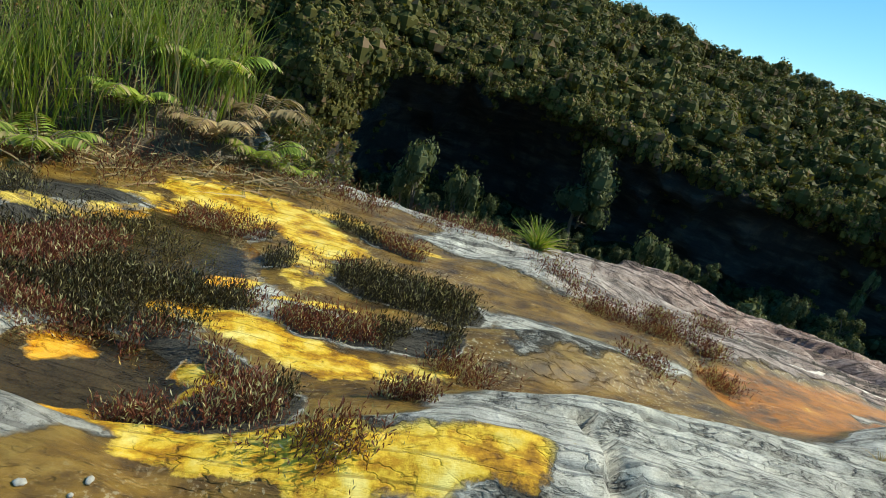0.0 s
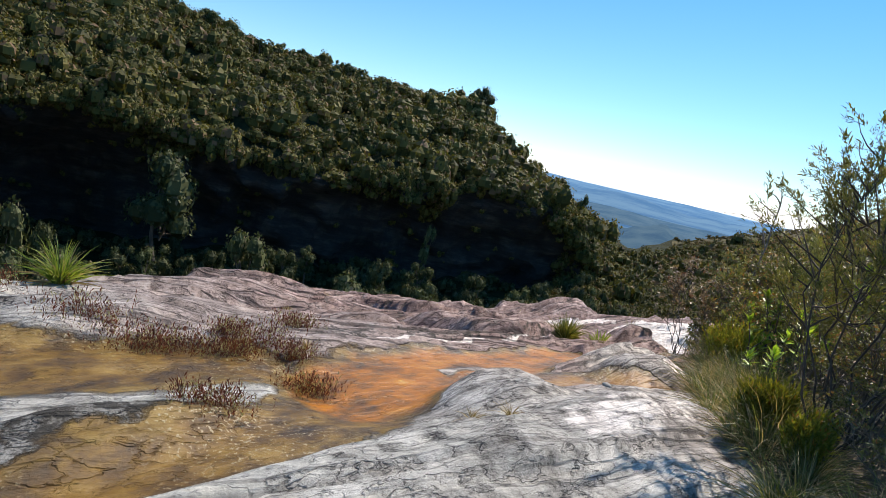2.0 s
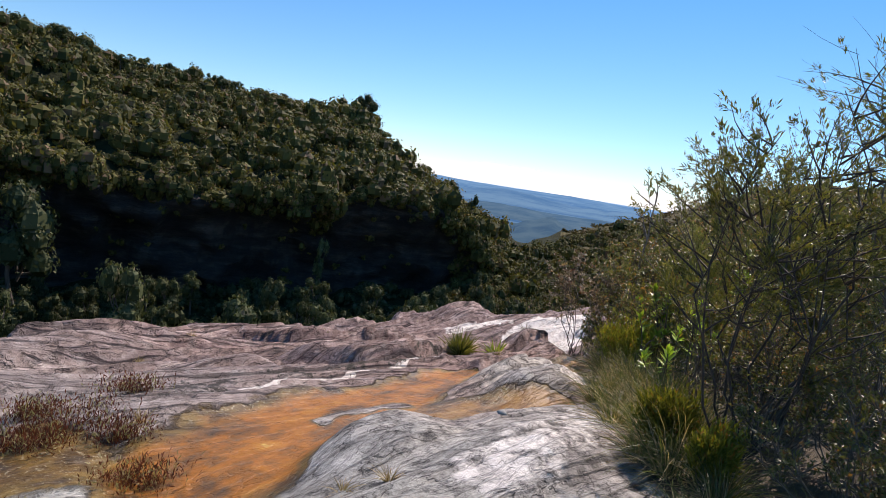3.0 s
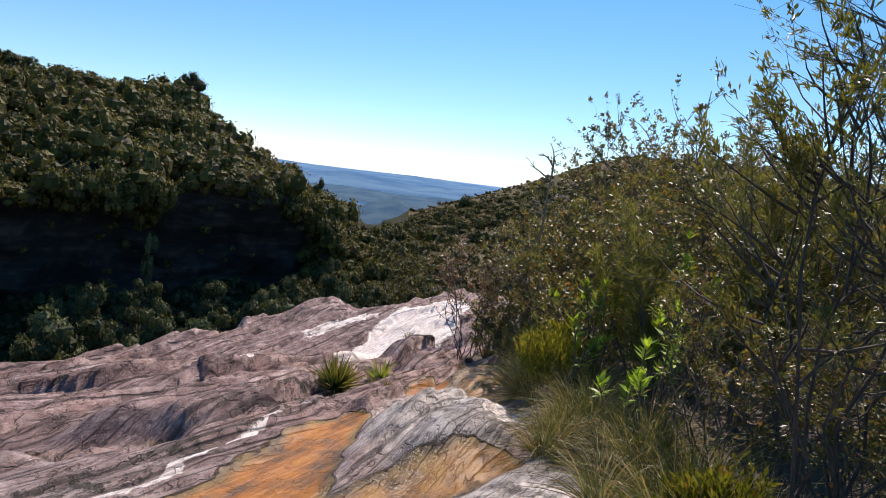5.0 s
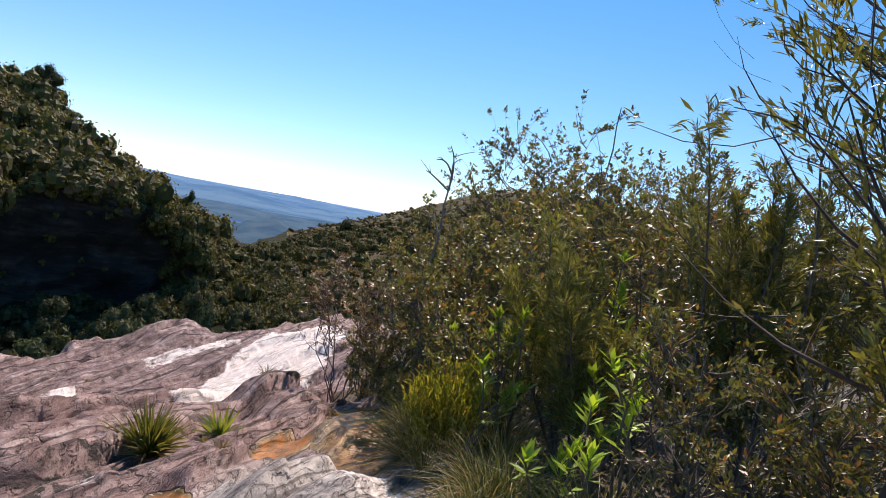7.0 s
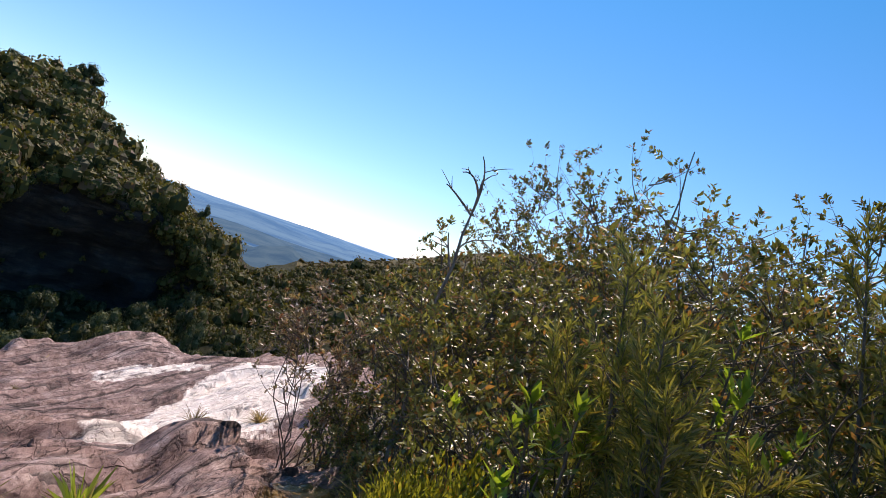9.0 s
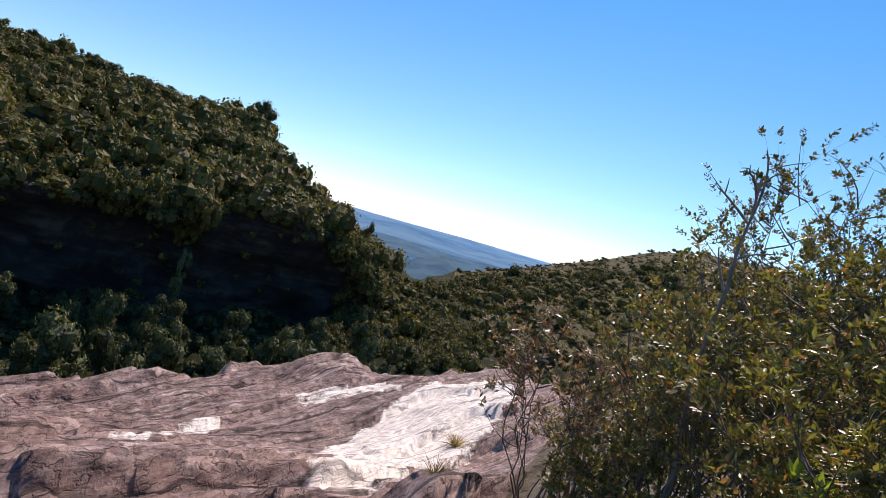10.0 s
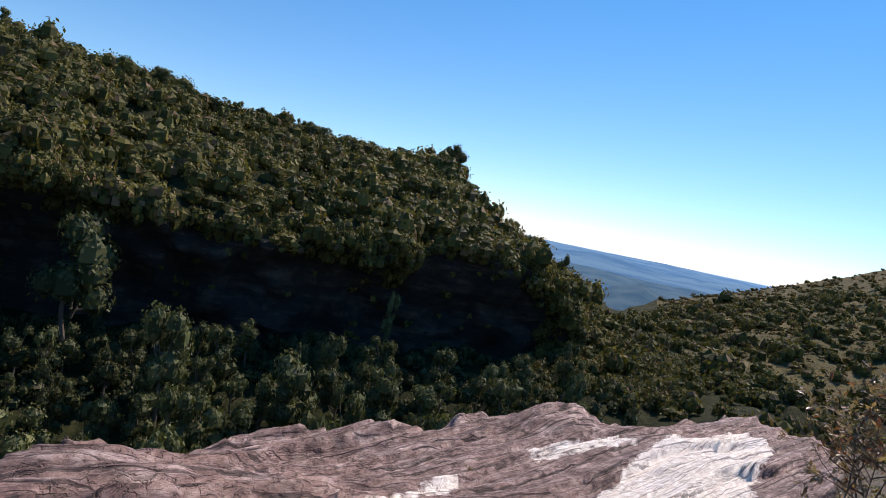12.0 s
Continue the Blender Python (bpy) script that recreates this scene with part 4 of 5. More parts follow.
def tree_data(seed, kind):
    """Meshes of one tree of unit height: trunk with limbs, and a crown."""
    rng = np.random.default_rng(seed)
    tb = Tubes()
    top = {"round": 0.55, "umbrella": 0.8, "tall": 0.62}[kind]
    lean = np.array([rng.uniform(-0.08, 0.08), rng.uniform(-0.08, 0.08), top])
    tb.add(curve_pts(np.zeros(3), lean, rng.normal(scale=0.03, size=3), 7), 0.028, 0.014, 6)
    out = []
    for k in range({"round": 10, "umbrella": 15, "tall": 10}[kind]):
        a = k * 2.4 + rng.uniform(-0.4, 0.4)
        rr = {"round": rng.uniform(0.08, 0.28), "umbrella": rng.uniform(0.04, 0.3), "tall": rng.uniform(0.04, 0.2)}[kind]
        zz = {"round": rng.uniform(0.42, 0.88), "umbrella": rng.uniform(0.58, 0.95), "tall": rng.uniform(0.3, 0.9)}[kind]
        c = np.array([math.cos(a) * rr, math.sin(a) * rr, zz])
        tb.add(curve_pts(lean * rng.uniform(0.5, 0.95), c, rng.normal(scale=0.03, size=3), 5), 0.012, 0.004, 4)
        r = {"round": rng.uniform(0.11, 0.19), "umbrella": rng.uniform(0.09, 0.15), "tall": rng.uniform(0.09, 0.15)}[kind]
        m = 140
        d = unit(rng.normal(size=(m, 3)) + np.array([0, 0, 0.35]))
        squash = np.array([1, 1, 0.6 if kind == "umbrella" else 0.85])
        out.append(sprays(c + d * r * rng.uniform(0.72, 1.12, (m, 1)) * squash, d, 0.022 if kind == "umbrella" else 0.021, rng, 0.45))
        if kind != "umbrella":
            out.append(ball_quads(c, r * 0.75 * squash, rng))
    V = np.concatenate(out)
    F = np.arange(len(V)).reshape(-1, 4)
    return tb.mesh(), (V, F)


def tree_thing(seed, kind, label, group, leaf):
    (tv, tf), (cv, cf) = tree_data(seed, kind)
    e = thing("tree", (0, 0, -200), label, "tree", group)
    mesh_obj("trunk", tv, tf, BARK, e, smooth=True)
    mesh_obj("crown", cv, cf, leaf, e)
    return e


LABEL_T = {"round": "dark green round-crowned tree at the cliff's foot", "tall": "slender green tree in the gorge", "umbrella": "flat-topped umbrella tree on the ridge"}
TREES = {k: [tree_thing(s, k, LABEL_T[k], {"umbrella": "ridge trees"}.get(k, "gorge trees"), L_TREE) for s in seeds] for k, seeds in {"round": (1, 2, 3, 4), "tall": (5, 6, 7), "umbrella": (8, 9)}.items()}
first_use = {t: True for ts in TREES.values() for t in ts}


def plant_tree(kind, k, x, y, z, h, wide=1.0, label="", turn=0.0):
    t = TREES[kind][k % len(TREES[kind])]
    m = Matrix.Translation((x, y, z)) @ Matrix.Rotation(turn, 4, "Z")
    if first_use[t]:
        first_use[t] = False
        t.matrix_basis = m
        ob = t
    else:
        ob = copy_thing(t, m)
    ob.scale = (h * wide, h * wide, h)
    if label:
        ob["label"] = label
    return ob


def hill_z(az, d):
    """Height of the hill below the cliff at a direction and distance."""
    i = int(np.clip(np.searchsorted(hill_az, az), 0, na - 1))
    return float(np.interp(d, HD[i, :CLIFF_FROM], HZ[i, :CLIFF_FROM]))


def polar(az, d):
    return d * math.sin(radians(az)), d * math.cos(radians(az))


TOP_AZ, TOP_SLOPE = [-8, 4, 12, 19, 30, 37, 42, 45, 50], [-0.24, -0.235, -0.24, -0.225, -0.2, -0.2, -0.18, -0.165, -0.14]
rng = np.random.default_rng(21)
for row, (d0, drop) in enumerate(((52, 0.0), (47, 0.03), (42.5, 0.065), (38, 0.105))):
    for k, az in enumerate(np.arange(-6 + row * 0.7, 51, 2.0 + 0.25 * row)):
        az += rng.uniform(-0.8, 0.8)
        d = d0 + rng.uniform(-2, 2)
        x, y = polar(az, d)
        z0 = hill_z(az, d)
        top = 1.5 + (np.interp(az, TOP_AZ, TOP_SLOPE) - drop + rng.uniform(-0.035, 0.012)) * d
        h = max(top - z0, 2.2)
        plant_tree("tall" if rng.random() < 0.4 else "round", int(rng.integers(9)), x, y, z0 - 0.1, h, rng.uniform(0.55, 0.85) * min(1, 4.5 / h + 0.25), turn=rng.uniform(0, 6.28))
# single trees that stand out
for az, d, slope, wide, kind, label in ((-4.6, 45, -0.155, 0.52, "round", "round dark green tree rising beyond the slab's rim"), (0.3, 45, -0.185, 0.5, "round", "bushy dark green tree rising beyond the slab's rim"),
                                        (11.2, 55, -0.09, 0.75, "round", "tall tree with thin trunk before the dark cliff"), (18.6, 46, -0.19, 0.6, "round", "dense rounded tree before the dark cliff"),
                                        (2.6, 50, -0.22, 0.5, "round", "olive-green tree in the gorge"), (34.0, 57, -0.13, 0.3, "tall", "thin pale-stemmed tree against the cliff")):
    x, y = polar(az, d)
    z0 = hill_z(az, d)
    plant_tree(kind, 1, x, y, z0 - 0.1, 1.5 + slope * d - z0, wide, label, az)
# trees along the ridge
rng = np.random.default_rng(33)
for k in range(70):
    az = rng.uniform(-4, 50)
    i = int(np.searchsorted(hill_az, az))
    p = HV[i, RIDGE_AT - int(rng.integers(0, 3))]
    u = rng.random() < 0.25
    plant_tree("umbrella" if u else "round", k, p[0], p[1], p[2] - 0.2, rng.uniform(1.6, 3.0), rng.uniform(0.8, 1.2), "" if u else "small dark tree on the ridge's skyline", rng.uniform(0, 6.28))
x, y = polar(36.2, 103)
plant_tree("round", 3, x, y, 5.2, 6.3, 0.8, "lone flat-topped tree at the ridge's end")
x, y = polar(46.9, 84)
plant_tree("round", 2, x, y, -5.4, 4.2, 0.5, "lone rounded tree on the falling ridge")


# ---- near plants ----
def shrub(name, label, category, x, y, h, w, leaf, mat, count, seed, stems=7, bare=0.0, low=0.2, bark=None, group="", lean=(0, 0), z=None):
    """A shrub of forking stems; leaves sit along the outer twigs. leaf: length, width, upward share, bunch size."""
    rng = np.random.default_rng(seed)
    base = np.array([x, y, (gz(x, y) if z is None else z) - 0.04])
    root = thing(name, base, label, category, group)
    tb = Tubes()
    twigs = []
    for k in range(stems):
        a = 6.283 * (k + rng.uniform(0, 0.8)) / stems
        r = w * 0.5 * math.sqrt(rng.uniform(0.05, 1))
        end = np.array([math.cos(a) * r + lean[0], math.sin(a) * r + lean[1], h * rng.uniform(0.82, 1.0) * math.sqrt(max(0.25, 1 - (r / (w * 0.62)) ** 2))])
        pts = curve_pts(np.array([rng.uniform(-0.06, 0.06), rng.uniform(-0.06, 0.06), 0]), end, rng.normal(scale=0.09, size=3) * h * np.array([1, 1, 0.3]), 9)
        pts[1:-1] += rng.normal(scale=0.012 * h, size=(7, 3))
        tb.add(pts, (0.008 + 0.007 * h) * (0.36 if stems > 9 else 1.0), 0.0025, 6)
        for j in range(11):
            q = low + (0.97 - low) * math.sqrt(rng.random())
            s = np.array([np.interp(q * 8, np.arange(9), pts[:, c]) for c in range(3)])
            out = unit(np.array([math.cos(a + rng.normal(scale=1.1)), math.sin(a + rng.normal(scale=1.1)), rng.uniform(0.25, 1.3)]))
            L = h * rng.uniform(0.12, 0.3) * (1.15 - 0.5 * q)
            b = curve_pts(s, s + out * L, np.array([0, 0, -0.05]) * L + rng.normal(scale=0.05, size=3) * L, 5)
            tb.add(b, 0.0028 + 0.002 * h, 0.0015, 3)
            twigs.append(b)
            for _ in range(2):
                u = rng.uniform(0.3, 1.0)
                s2 = b[0] + (b[-1] - b[0]) * u
                o2 = unit(out + rng.normal(scale=0.6, size=3) + np.array([0, 0, 0.25]))
                b2 = curve_pts(s2, s2 + o2 * L * rng.uniform(0.35, 0.7), rng.normal(scale=0.04, size=3) * L, 4)
                tb.add(b2, 0.002, 0.001, 3)
                twigs.append(b2)
    v, f = tb.mesh()
    mesh_obj("branchwork", v, f, bark or BARK, root, smooth=True)
    if count:
        ends = np.stack([np.concatenate([t[0], t[-1]]) for t in twigs])
        keep = rng.random(len(ends)) >= bare
        ends = ends[keep]
        L, W, up, bunch = leaf
        nb = max(1, int(count / bunch))
        k = rng.integers(len(ends), size=nb)
        q = np.sqrt(rng.random((nb, 1)))
        C = ends[k, :3] + (ends[k, 3:] - ends[k, :3]) * q
        ax = unit(ends[k, 3:] - ends[k, :3])
        C, ax = np.repeat(C, bunch, 0), np.repeat(ax, bunch, 0)
        n = len(C)
        side = unit(np.cross(ax, rng.normal(size=(n, 3))))
        D = unit(ax * up + side * (1.05 - 0.6 * up) + np.array([0, 0, 0.15]))
        C = C + rng.normal(scale=0.012, size=(n, 3)) * (1 if bunch > 1 else 2)
        N = unit(np.array([0, 0, 1.0]) + rng.normal(scale=0.55, size=(n, 3)))
        ll = L * rng.uniform(0.65, 1.25, n)
        v, f = leaves_mesh(C, D, N, ll, ll * W / L, 0.2, 0.12)
        mesh_obj("foliage", v, f, mat, root)
    return root


def tuft(name, label, category, x, y, n, length, width, spread, droop, mat, seed, group="", dry=0, z=None):
    """A tuft of arching blades."""
    rng = np.random.default_rng(seed)
    root = thing(name, (x, y, (gz(x, y) if z is None else z) - 0.01), label, category, group)
    for part_name, k, m, extra in (("foliage", n, mat, 0.0), ("withered_foliage", dry, L_DRY, 0.8)):
        if not k:
            continue
        a, tilt = rng.uniform(0, 6.283, k), np.abs(rng.normal(scale=spread, size=k)) + extra
        D = np.stack([np.cos(a) * np.sin(tilt), np.sin(a) * np.sin(tilt), np.cos(tilt)], 1)
        rr = rng.uniform(0, length * 0.14, k)
        P = np.stack([np.cos(a) * rr, np.sin(a) * rr, np.zeros(k)], 1)
        L = length * rng.uniform(0.6, 1.05, k) * (0.75 if extra else 1)
        v, f = blades_mesh(P, D, L, np.full(k, width) * rng.uniform(0.7, 1.2, k), droop * rng.uniform(0.4, 1.4, k), rng, 4)
        mesh_obj(part_name, v, f, m, root, "withered straw-coloured leaves" if extra else "")
    return root


def rosette_shrub(name, label, x, y, h, heads, seed, mat=None, leaf=(0.115, 0.036), z=None):
    """A plant of a few stems that each end in a whorl of large leaves."""
    rng = np.random.default_rng(seed)
    root = thing(name, (x, y, (gz(x, y) if z is None else z) - 0.03), label, "broad-leaved shrub", "broad-leaved shrubs by the water")
    tb = Tubes()
    P, D, N = [], [], []
    for k in range(heads):
        a = rng.uniform(0, 6.283)
        e = np.array([math.cos(a) * rng.uniform(0.05, 0.3), math.sin(a) * rng.uniform(0.05, 0.3), h * rng.uniform(0.55, 1.0)])
        pts = curve_pts(np.zeros(3), e, rng.normal(scale=0.05, size=3), 8)
        tb.add(pts, 0.009, 0.005, 6)
        for j in range(22):
            q = 1 - 0.35 * rng.random() ** 2
            c = pts[0] + (pts[-1] - pts[0]) * q if q < 0.98 else pts[-1]
            c = np.array([np.interp(q * 7, np.arange(8), pts[:, m]) for m in range(3)])
            b = j * 2.4 + rng.uniform(-0.2, 0.2)
            t = (1 - q) * 2.6 + rng.uniform(0.1, 0.9)
            P.append(c)
            D.append([math.cos(b) * math.sin(t), math.sin(b) * math.sin(t), math.cos(t)])
            N.append([-math.cos(b) * math.cos(t), -math.sin(b) * math.cos(t), math.sin(t)])
    v, f = tb.mesh()
    mesh_obj("branchwork", v, f, BARK, root, smooth=True)
    n = len(P)
    L = leaf[0] * rng.uniform(0.6, 1.15, n)
    v, f = leaves_mesh(np.array(P), np.array(D), unit(np.array(N) + 1e-4), L, L * leaf[1] / leaf[0], 0.18, 0.1)
    mesh_obj("foliage", v, f, mat or L_LIME, root)
    return root


def heath(label, x, y, h, w, seed):
    """A broom-like shrub of many fine upright shoots."""
    rng = np.random.default_rng(seed)
    root = thing("heath_shrub", (x, y, gz(x, y) - 0.03), label, "heath shrub", "yellow-green heath shrubs")
    tb = Tubes()
    P, D, L = [], [], []
    for k in range(16):
        a, r = rng.uniform(0, 6.283), w * 0.35 * math.sqrt(rng.random())
        e = np.array([math.cos(a) * r, math.sin(a) * r, h * rng.uniform(0.45, 0.7)])
        tb.add(curve_pts(np.zeros(3), e, rng.normal(scale=0.03, size=3), 6), 0.006, 0.003, 4)
        m = 62
        q = rng.uniform(0.55, 1.0, (m, 1))
        P.append(e * q + rng.normal(scale=0.07 * w, size=(m, 3)))
        D.append(unit(np.array([math.cos(a) * 0.25, math.sin(a) * 0.25, 1.0]) + rng.normal(scale=0.22, size=(m, 3))))
    v, f = tb.mesh()
    mesh_obj("branchwork", v, f, BARK, root)
    P, D = np.concatenate(P), np.concatenate(D)
    n = len(P)
    # each shoot carries short scale leaves up its length
    k = 6
    t = np.tile(np.linspace(0, 1, k), n)
    C = np.repeat(P, k, 0) + np.repeat(D, k, 0) * (t * h * 0.17)[:, None]
    DD = unit(np.repeat(D, k, 0) + rng.normal(scale=0.35, size=(n * k, 3)))
    v, f = leaves_mesh(C, DD, rng.normal(size=C.shape), 0.042 * rng.uniform(0.6, 1.4, n * k), 0.013)
    mesh_obj("foliage", v, f, L_HEATH, root)
    return root


def plume(label, x, y, h, w, lean, seed):
    """An upright shrub: leaders with steep side shoots, all clothed in long narrow leaves."""
    rng = np.random.default_rng(seed)
    root = thing("plumed_shrub", (x, y, gz(x, y) - 0.04), label, "shrub", "feathery shrubs on the bank")
    tb = Tubes()
    shoots = []
    for k in range(4):
        top = np.array([lean[0], lean[1], h]) * (1.0 if k == 0 else rng.uniform(0.7, 0.88)) + (0 if k == 0 else 1) * np.append(rng.normal(scale=0.42 * w, size=2), 0)
        stem = curve_pts(np.zeros(3), top, np.append(rng.normal(scale=0.05, size=2), 0), 12)
        tb.add(stem, 0.016, 0.003, 6)
        shoots.append(stem[-4:])
        for q in np.linspace(0.22, 0.97, 26):
            s = np.array([np.interp(q * 11, np.arange(12), stem[:, c]) for c in range(3)])
            a = rng.uniform(0, 6.283)
            L = (0.12 + 0.3 * w) * (1.25 - q) * rng.uniform(0.7, 1.2) + 0.06
            b = curve_pts(s, s + L * unit(np.array([math.cos(a), math.sin(a), rng.uniform(0.9, 1.7)])), np.array([math.cos(a), math.sin(a), -0.4]) * 0.12 * L, 5)
            tb.add(b, 0.004, 0.0015, 4)
            shoots.append(b)
    mesh_obj("branchwork", *tb.mesh(), BARK, root, smooth=True)
    P, D = [], []
    for b in shoots:
        n = int(30 + 150 * np.linalg.norm(b[-1] - b[0]))
        q = rng.uniform(0.1, 1.0, n) * (len(b) - 1)
        P.append(np.stack([np.interp(q, np.arange(len(b)), b[:, c]) for c in range(3)], 1))
        ax = unit(b[-1] - b[0])
        D.append(unit(ax * 0.9 + unit(rng.normal(size=(n, 3))) * 0.75))
    P, D = np.concatenate(P), np.concatenate(D)
    L = 0.075 * rng.uniform(0.6, 1.25, len(P))
    v, f = leaves_mesh(P, D, rng.normal(size=P.shape), L, L * 0.11, 0.2, 0.1)
    mesh_obj("foliage", v, f, L_NARROW, root)
    return root


def dead_tree(label, x, y, h, seed, lean=(0.1, 0.1), forks=5, r=0.03, twist=0.1):
    rng = np.random.default_rng(seed)
    z0 = gz(x, y) - 0.05
    root = thing("dead_tree", (x, y, z0), label, "dead tree", "bare dead trees")
    tb = Tubes()
    trunk = curve_pts(np.zeros(3), np.array([lean[0], lean[1], h]), rng.normal(scale=twist, size=3), 12)
    trunk[2:-1] += rng.normal(scale=0.018, size=(9, 3))
    tb.add(trunk, r, r * 0.25, 7)
    mesh_obj("trunk", *tb.mesh(), DEAD, root, smooth=True)
    for k in range(forks):
        tb = Tubes()
        q = rng.uniform(0.5, 0.97)
        s = np.array([np.interp(q * 11, np.arange(12), trunk[:, c]) for c in range(3)])
        o = unit(np.array([rng.normal(), rng.normal(), rng.uniform(0.3, 1.0)]))
        L = h * rng.uniform(0.1, 0.22)
        b = curve_pts(s, s + o * L, rng.normal(scale=0.12, size=3) * L, 7)
        tb.add(b, r * 0.4, r * 0.15, 5)
        for _ in range(2):
            o2 = unit(o + rng.normal(scale=0.6, size=3))
            s2 = b[3 + int(rng.integers(3))]
            tb.add(curve_pts(s2, s2 + o2 * L * 0.5, rng.normal(scale=0.08, size=3) * L, 5), r * 0.2, r * 0.08, 4)
        mesh_obj("branch", *tb.mesh(), DEAD, root, smooth=True)
    return root


OVAL, SMALL, LONG = (0.054, 0.023, 0.5, 5), (0.042, 0.02, 0.5, 5), (0.055, 0.011, 0.85, 6)
EDGE_GROUP = "shrubs along the water's edge"
# tall shrubs by the path
shrub("willowy_shrub", "tall twiggy shrub with narrow upright yellow-green leaves", "shrub", 5.3, 2.38, 2.7, 0.85, (0.042, 0.009, 0.85, 6), L_NARROW, 13000, 11, 12, 0.05, 0.35, BARK_DARK, group=EDGE_GROUP)
shrub("twiggy_tree", "tall half-bare tree with thin twigs and sparse leaves", "small tree", 7.5, 2.1, 4.2, 2.0, LONG, L_NARROW, 4500, 12, 11, 0.5, 0.3, group=EDGE_GROUP)
for k, (x, y, h, w, lean) in enumerate(((7.68, 2.95, 2.5, 0.5, (0.1, 0.27)), (7.75, 2.62, 2.15, 0.5, (0.05, 0.15)), (8.15, 2.3, 2.2, 0.55, (0.0, 0.1)), (8.15, 3.75, 1.75, 0.7, (-0.1, 0.35)), (7.75, 3.55, 1.45, 0.6, (-0.15, 0.3)))):
    plume("leaning yellow-green shrub with feathery narrow leaves" if k > 2 else "upright green shrub with feathery plumes of narrow leaves", x, y, h, w, lean, 1300 + k)
# the broad bank of olive shrubs: x, y, height, width
BANK = [(8.3, 4.35, 1.5, 1.2), (9.1, 4.75, 1.7, 1.3), (9.9, 5.3, 1.9, 1.4), (10.6, 5.7, 2.3, 1.2), (11.6, 6.1, 2.5, 1.3), (8.4, 3.4, 1.9, 1.4), (9.4, 3.7, 2.2, 1.5), (10.4, 4.4, 2.7, 1.7), (11.4, 5.0, 3.1, 1.9),
        (12.7, 5.3, 3.7, 2.2), (14.1, 5.2, 4.9, 2.6), (8.7, 2.4, 2.1, 1.6), (9.9, 2.7, 2.5, 1.8), (11.2, 3.4, 3.1, 2.0), (12.6, 4.0, 3.55, 2.2), (6.3, 2.9, 1.3, 1.0), (5.7, 2.2, 1.2, 1.0), (6.4, 1.7, 1.5, 1.2), (9.0, 1.2, 2.2, 1.8), (10.5, 1.5, 2.6, 2.0),
        (12.2, 2.2, 3.0, 2.2), (13.8, 3.4, 3.6, 2.4), (13.0, 6.6, 1.7, 1.4), (14.8, 7.2, 2.0, 1.7), (16.6, 8.0, 2.2, 1.8), (15.4, 5.9, 3.2, 2.2), (5.55, 1.75, 0.9, 1.0), (6.0, 2.4, 1.0, 1.0), (4.9, 1.6, 0.8, 0.9)]
for k, (x, y, h, w) in enumerate(BANK):
    near = x < 10.8
    shrub("olive_shrub", "dense olive-green shrub with small oval leaves" if k % 3 else "olive-green shrub with some reddish dry leaves", "shrub", x, y, h * (1.08 if near else 1.0), w * 1.15, (0.034, 0.014, 0.6, 5) if x < 6.6 else (OVAL if k % 2 else SMALL) if near else (0.055, 0.026, 0.5, 5), L_OLIVE,
          int((5000 if near else 7500 if h > 4.5 else 5000) * (w / 1.4) ** 1.2), 100 + k, 10 if near else 14, 0.0, 0.1, group="olive shrubs on the bank")
shrub("silvery_shrub", "gnarled shrub with silvery pink leaves at its tips", "shrub", 10.6, 6.95, 2.2, 0.9, OVAL, L_PINK, 2600, 61, 10, 0.0, 0.45, BARK)
shrub("olive_shrub", "low dark green shrub on the rock's edge", "shrub", 10.4, 6.2, 1.05, 1.0, SMALL, L_OLIVE, 2600, 62, 8, 0, 0.1, group="olive shrubs on the bank")
shrub("olive_shrub", "low dark green shrub on the rock's edge", "shrub", 11.75, 6.95, 1.25, 1.1, SMALL, L_OLIVE, 2400, 63, 8, 0, 0.1, group="olive shrubs on the bank")
for k, (x, y, h, w) in enumerate(((10.0, 5.85, 0.8, 0.7), (9.5, 5.35, 0.7, 0.8), (10.55, 6.5, 0.8, 0.7), (8.85, 4.95, 0.75, 0.7))):
    shrub("olive_shrub", "low overhanging dark shrub beside the wet rock", "shrub", x, y, h, w, SMALL, L_OLIVE, 2200, 160 + k, 9, 0, 0.05, group="olive shrubs on the bank")
dead_tree("forked bare dead tree above the shrubs", 10.0, 5.65, 2.85, 71, (0.05, 0.05), 6, 0.03, 0.1)
dead_tree("crooked bare dead branch standing above the shrubs", 12.0, 4.3, 4.0, 72, (0.2, 0.0), 1, 0.025, 0.3)
for k, (x, y, h, n) in enumerate(((8.0, 3.55, 1.6, 5), (7.9, 4.25, 0.95, 6), (7.45, 4.25, 0.8, 5), (6.6, 3.2, 1.0, 4), (7.8, 4.1, 1.3, 5), (8.6, 4.7, 0.9, 4), (7.15, 3.5, 0.8, 5), (6.5, 3.55, 0.6, 4))):
    rosette_shrub("rosette_shrub", "bright lime-green shrub with whorls of large leaves", x, y, h, n, 300 + k)
for k, (x, y, h, w) in enumerate(((7.6, 4.42, 0.85, 0.8), (4.75, 2.3, 0.52, 0.36), (5.1, 2.75, 0.6, 0.45), (8.35, 4.85, 0.6, 0.6))):
    heath("yellow-green heath shrub with fine upright shoots", x, y, h, w, 400 + k)
rng = np.random.default_rng(5)
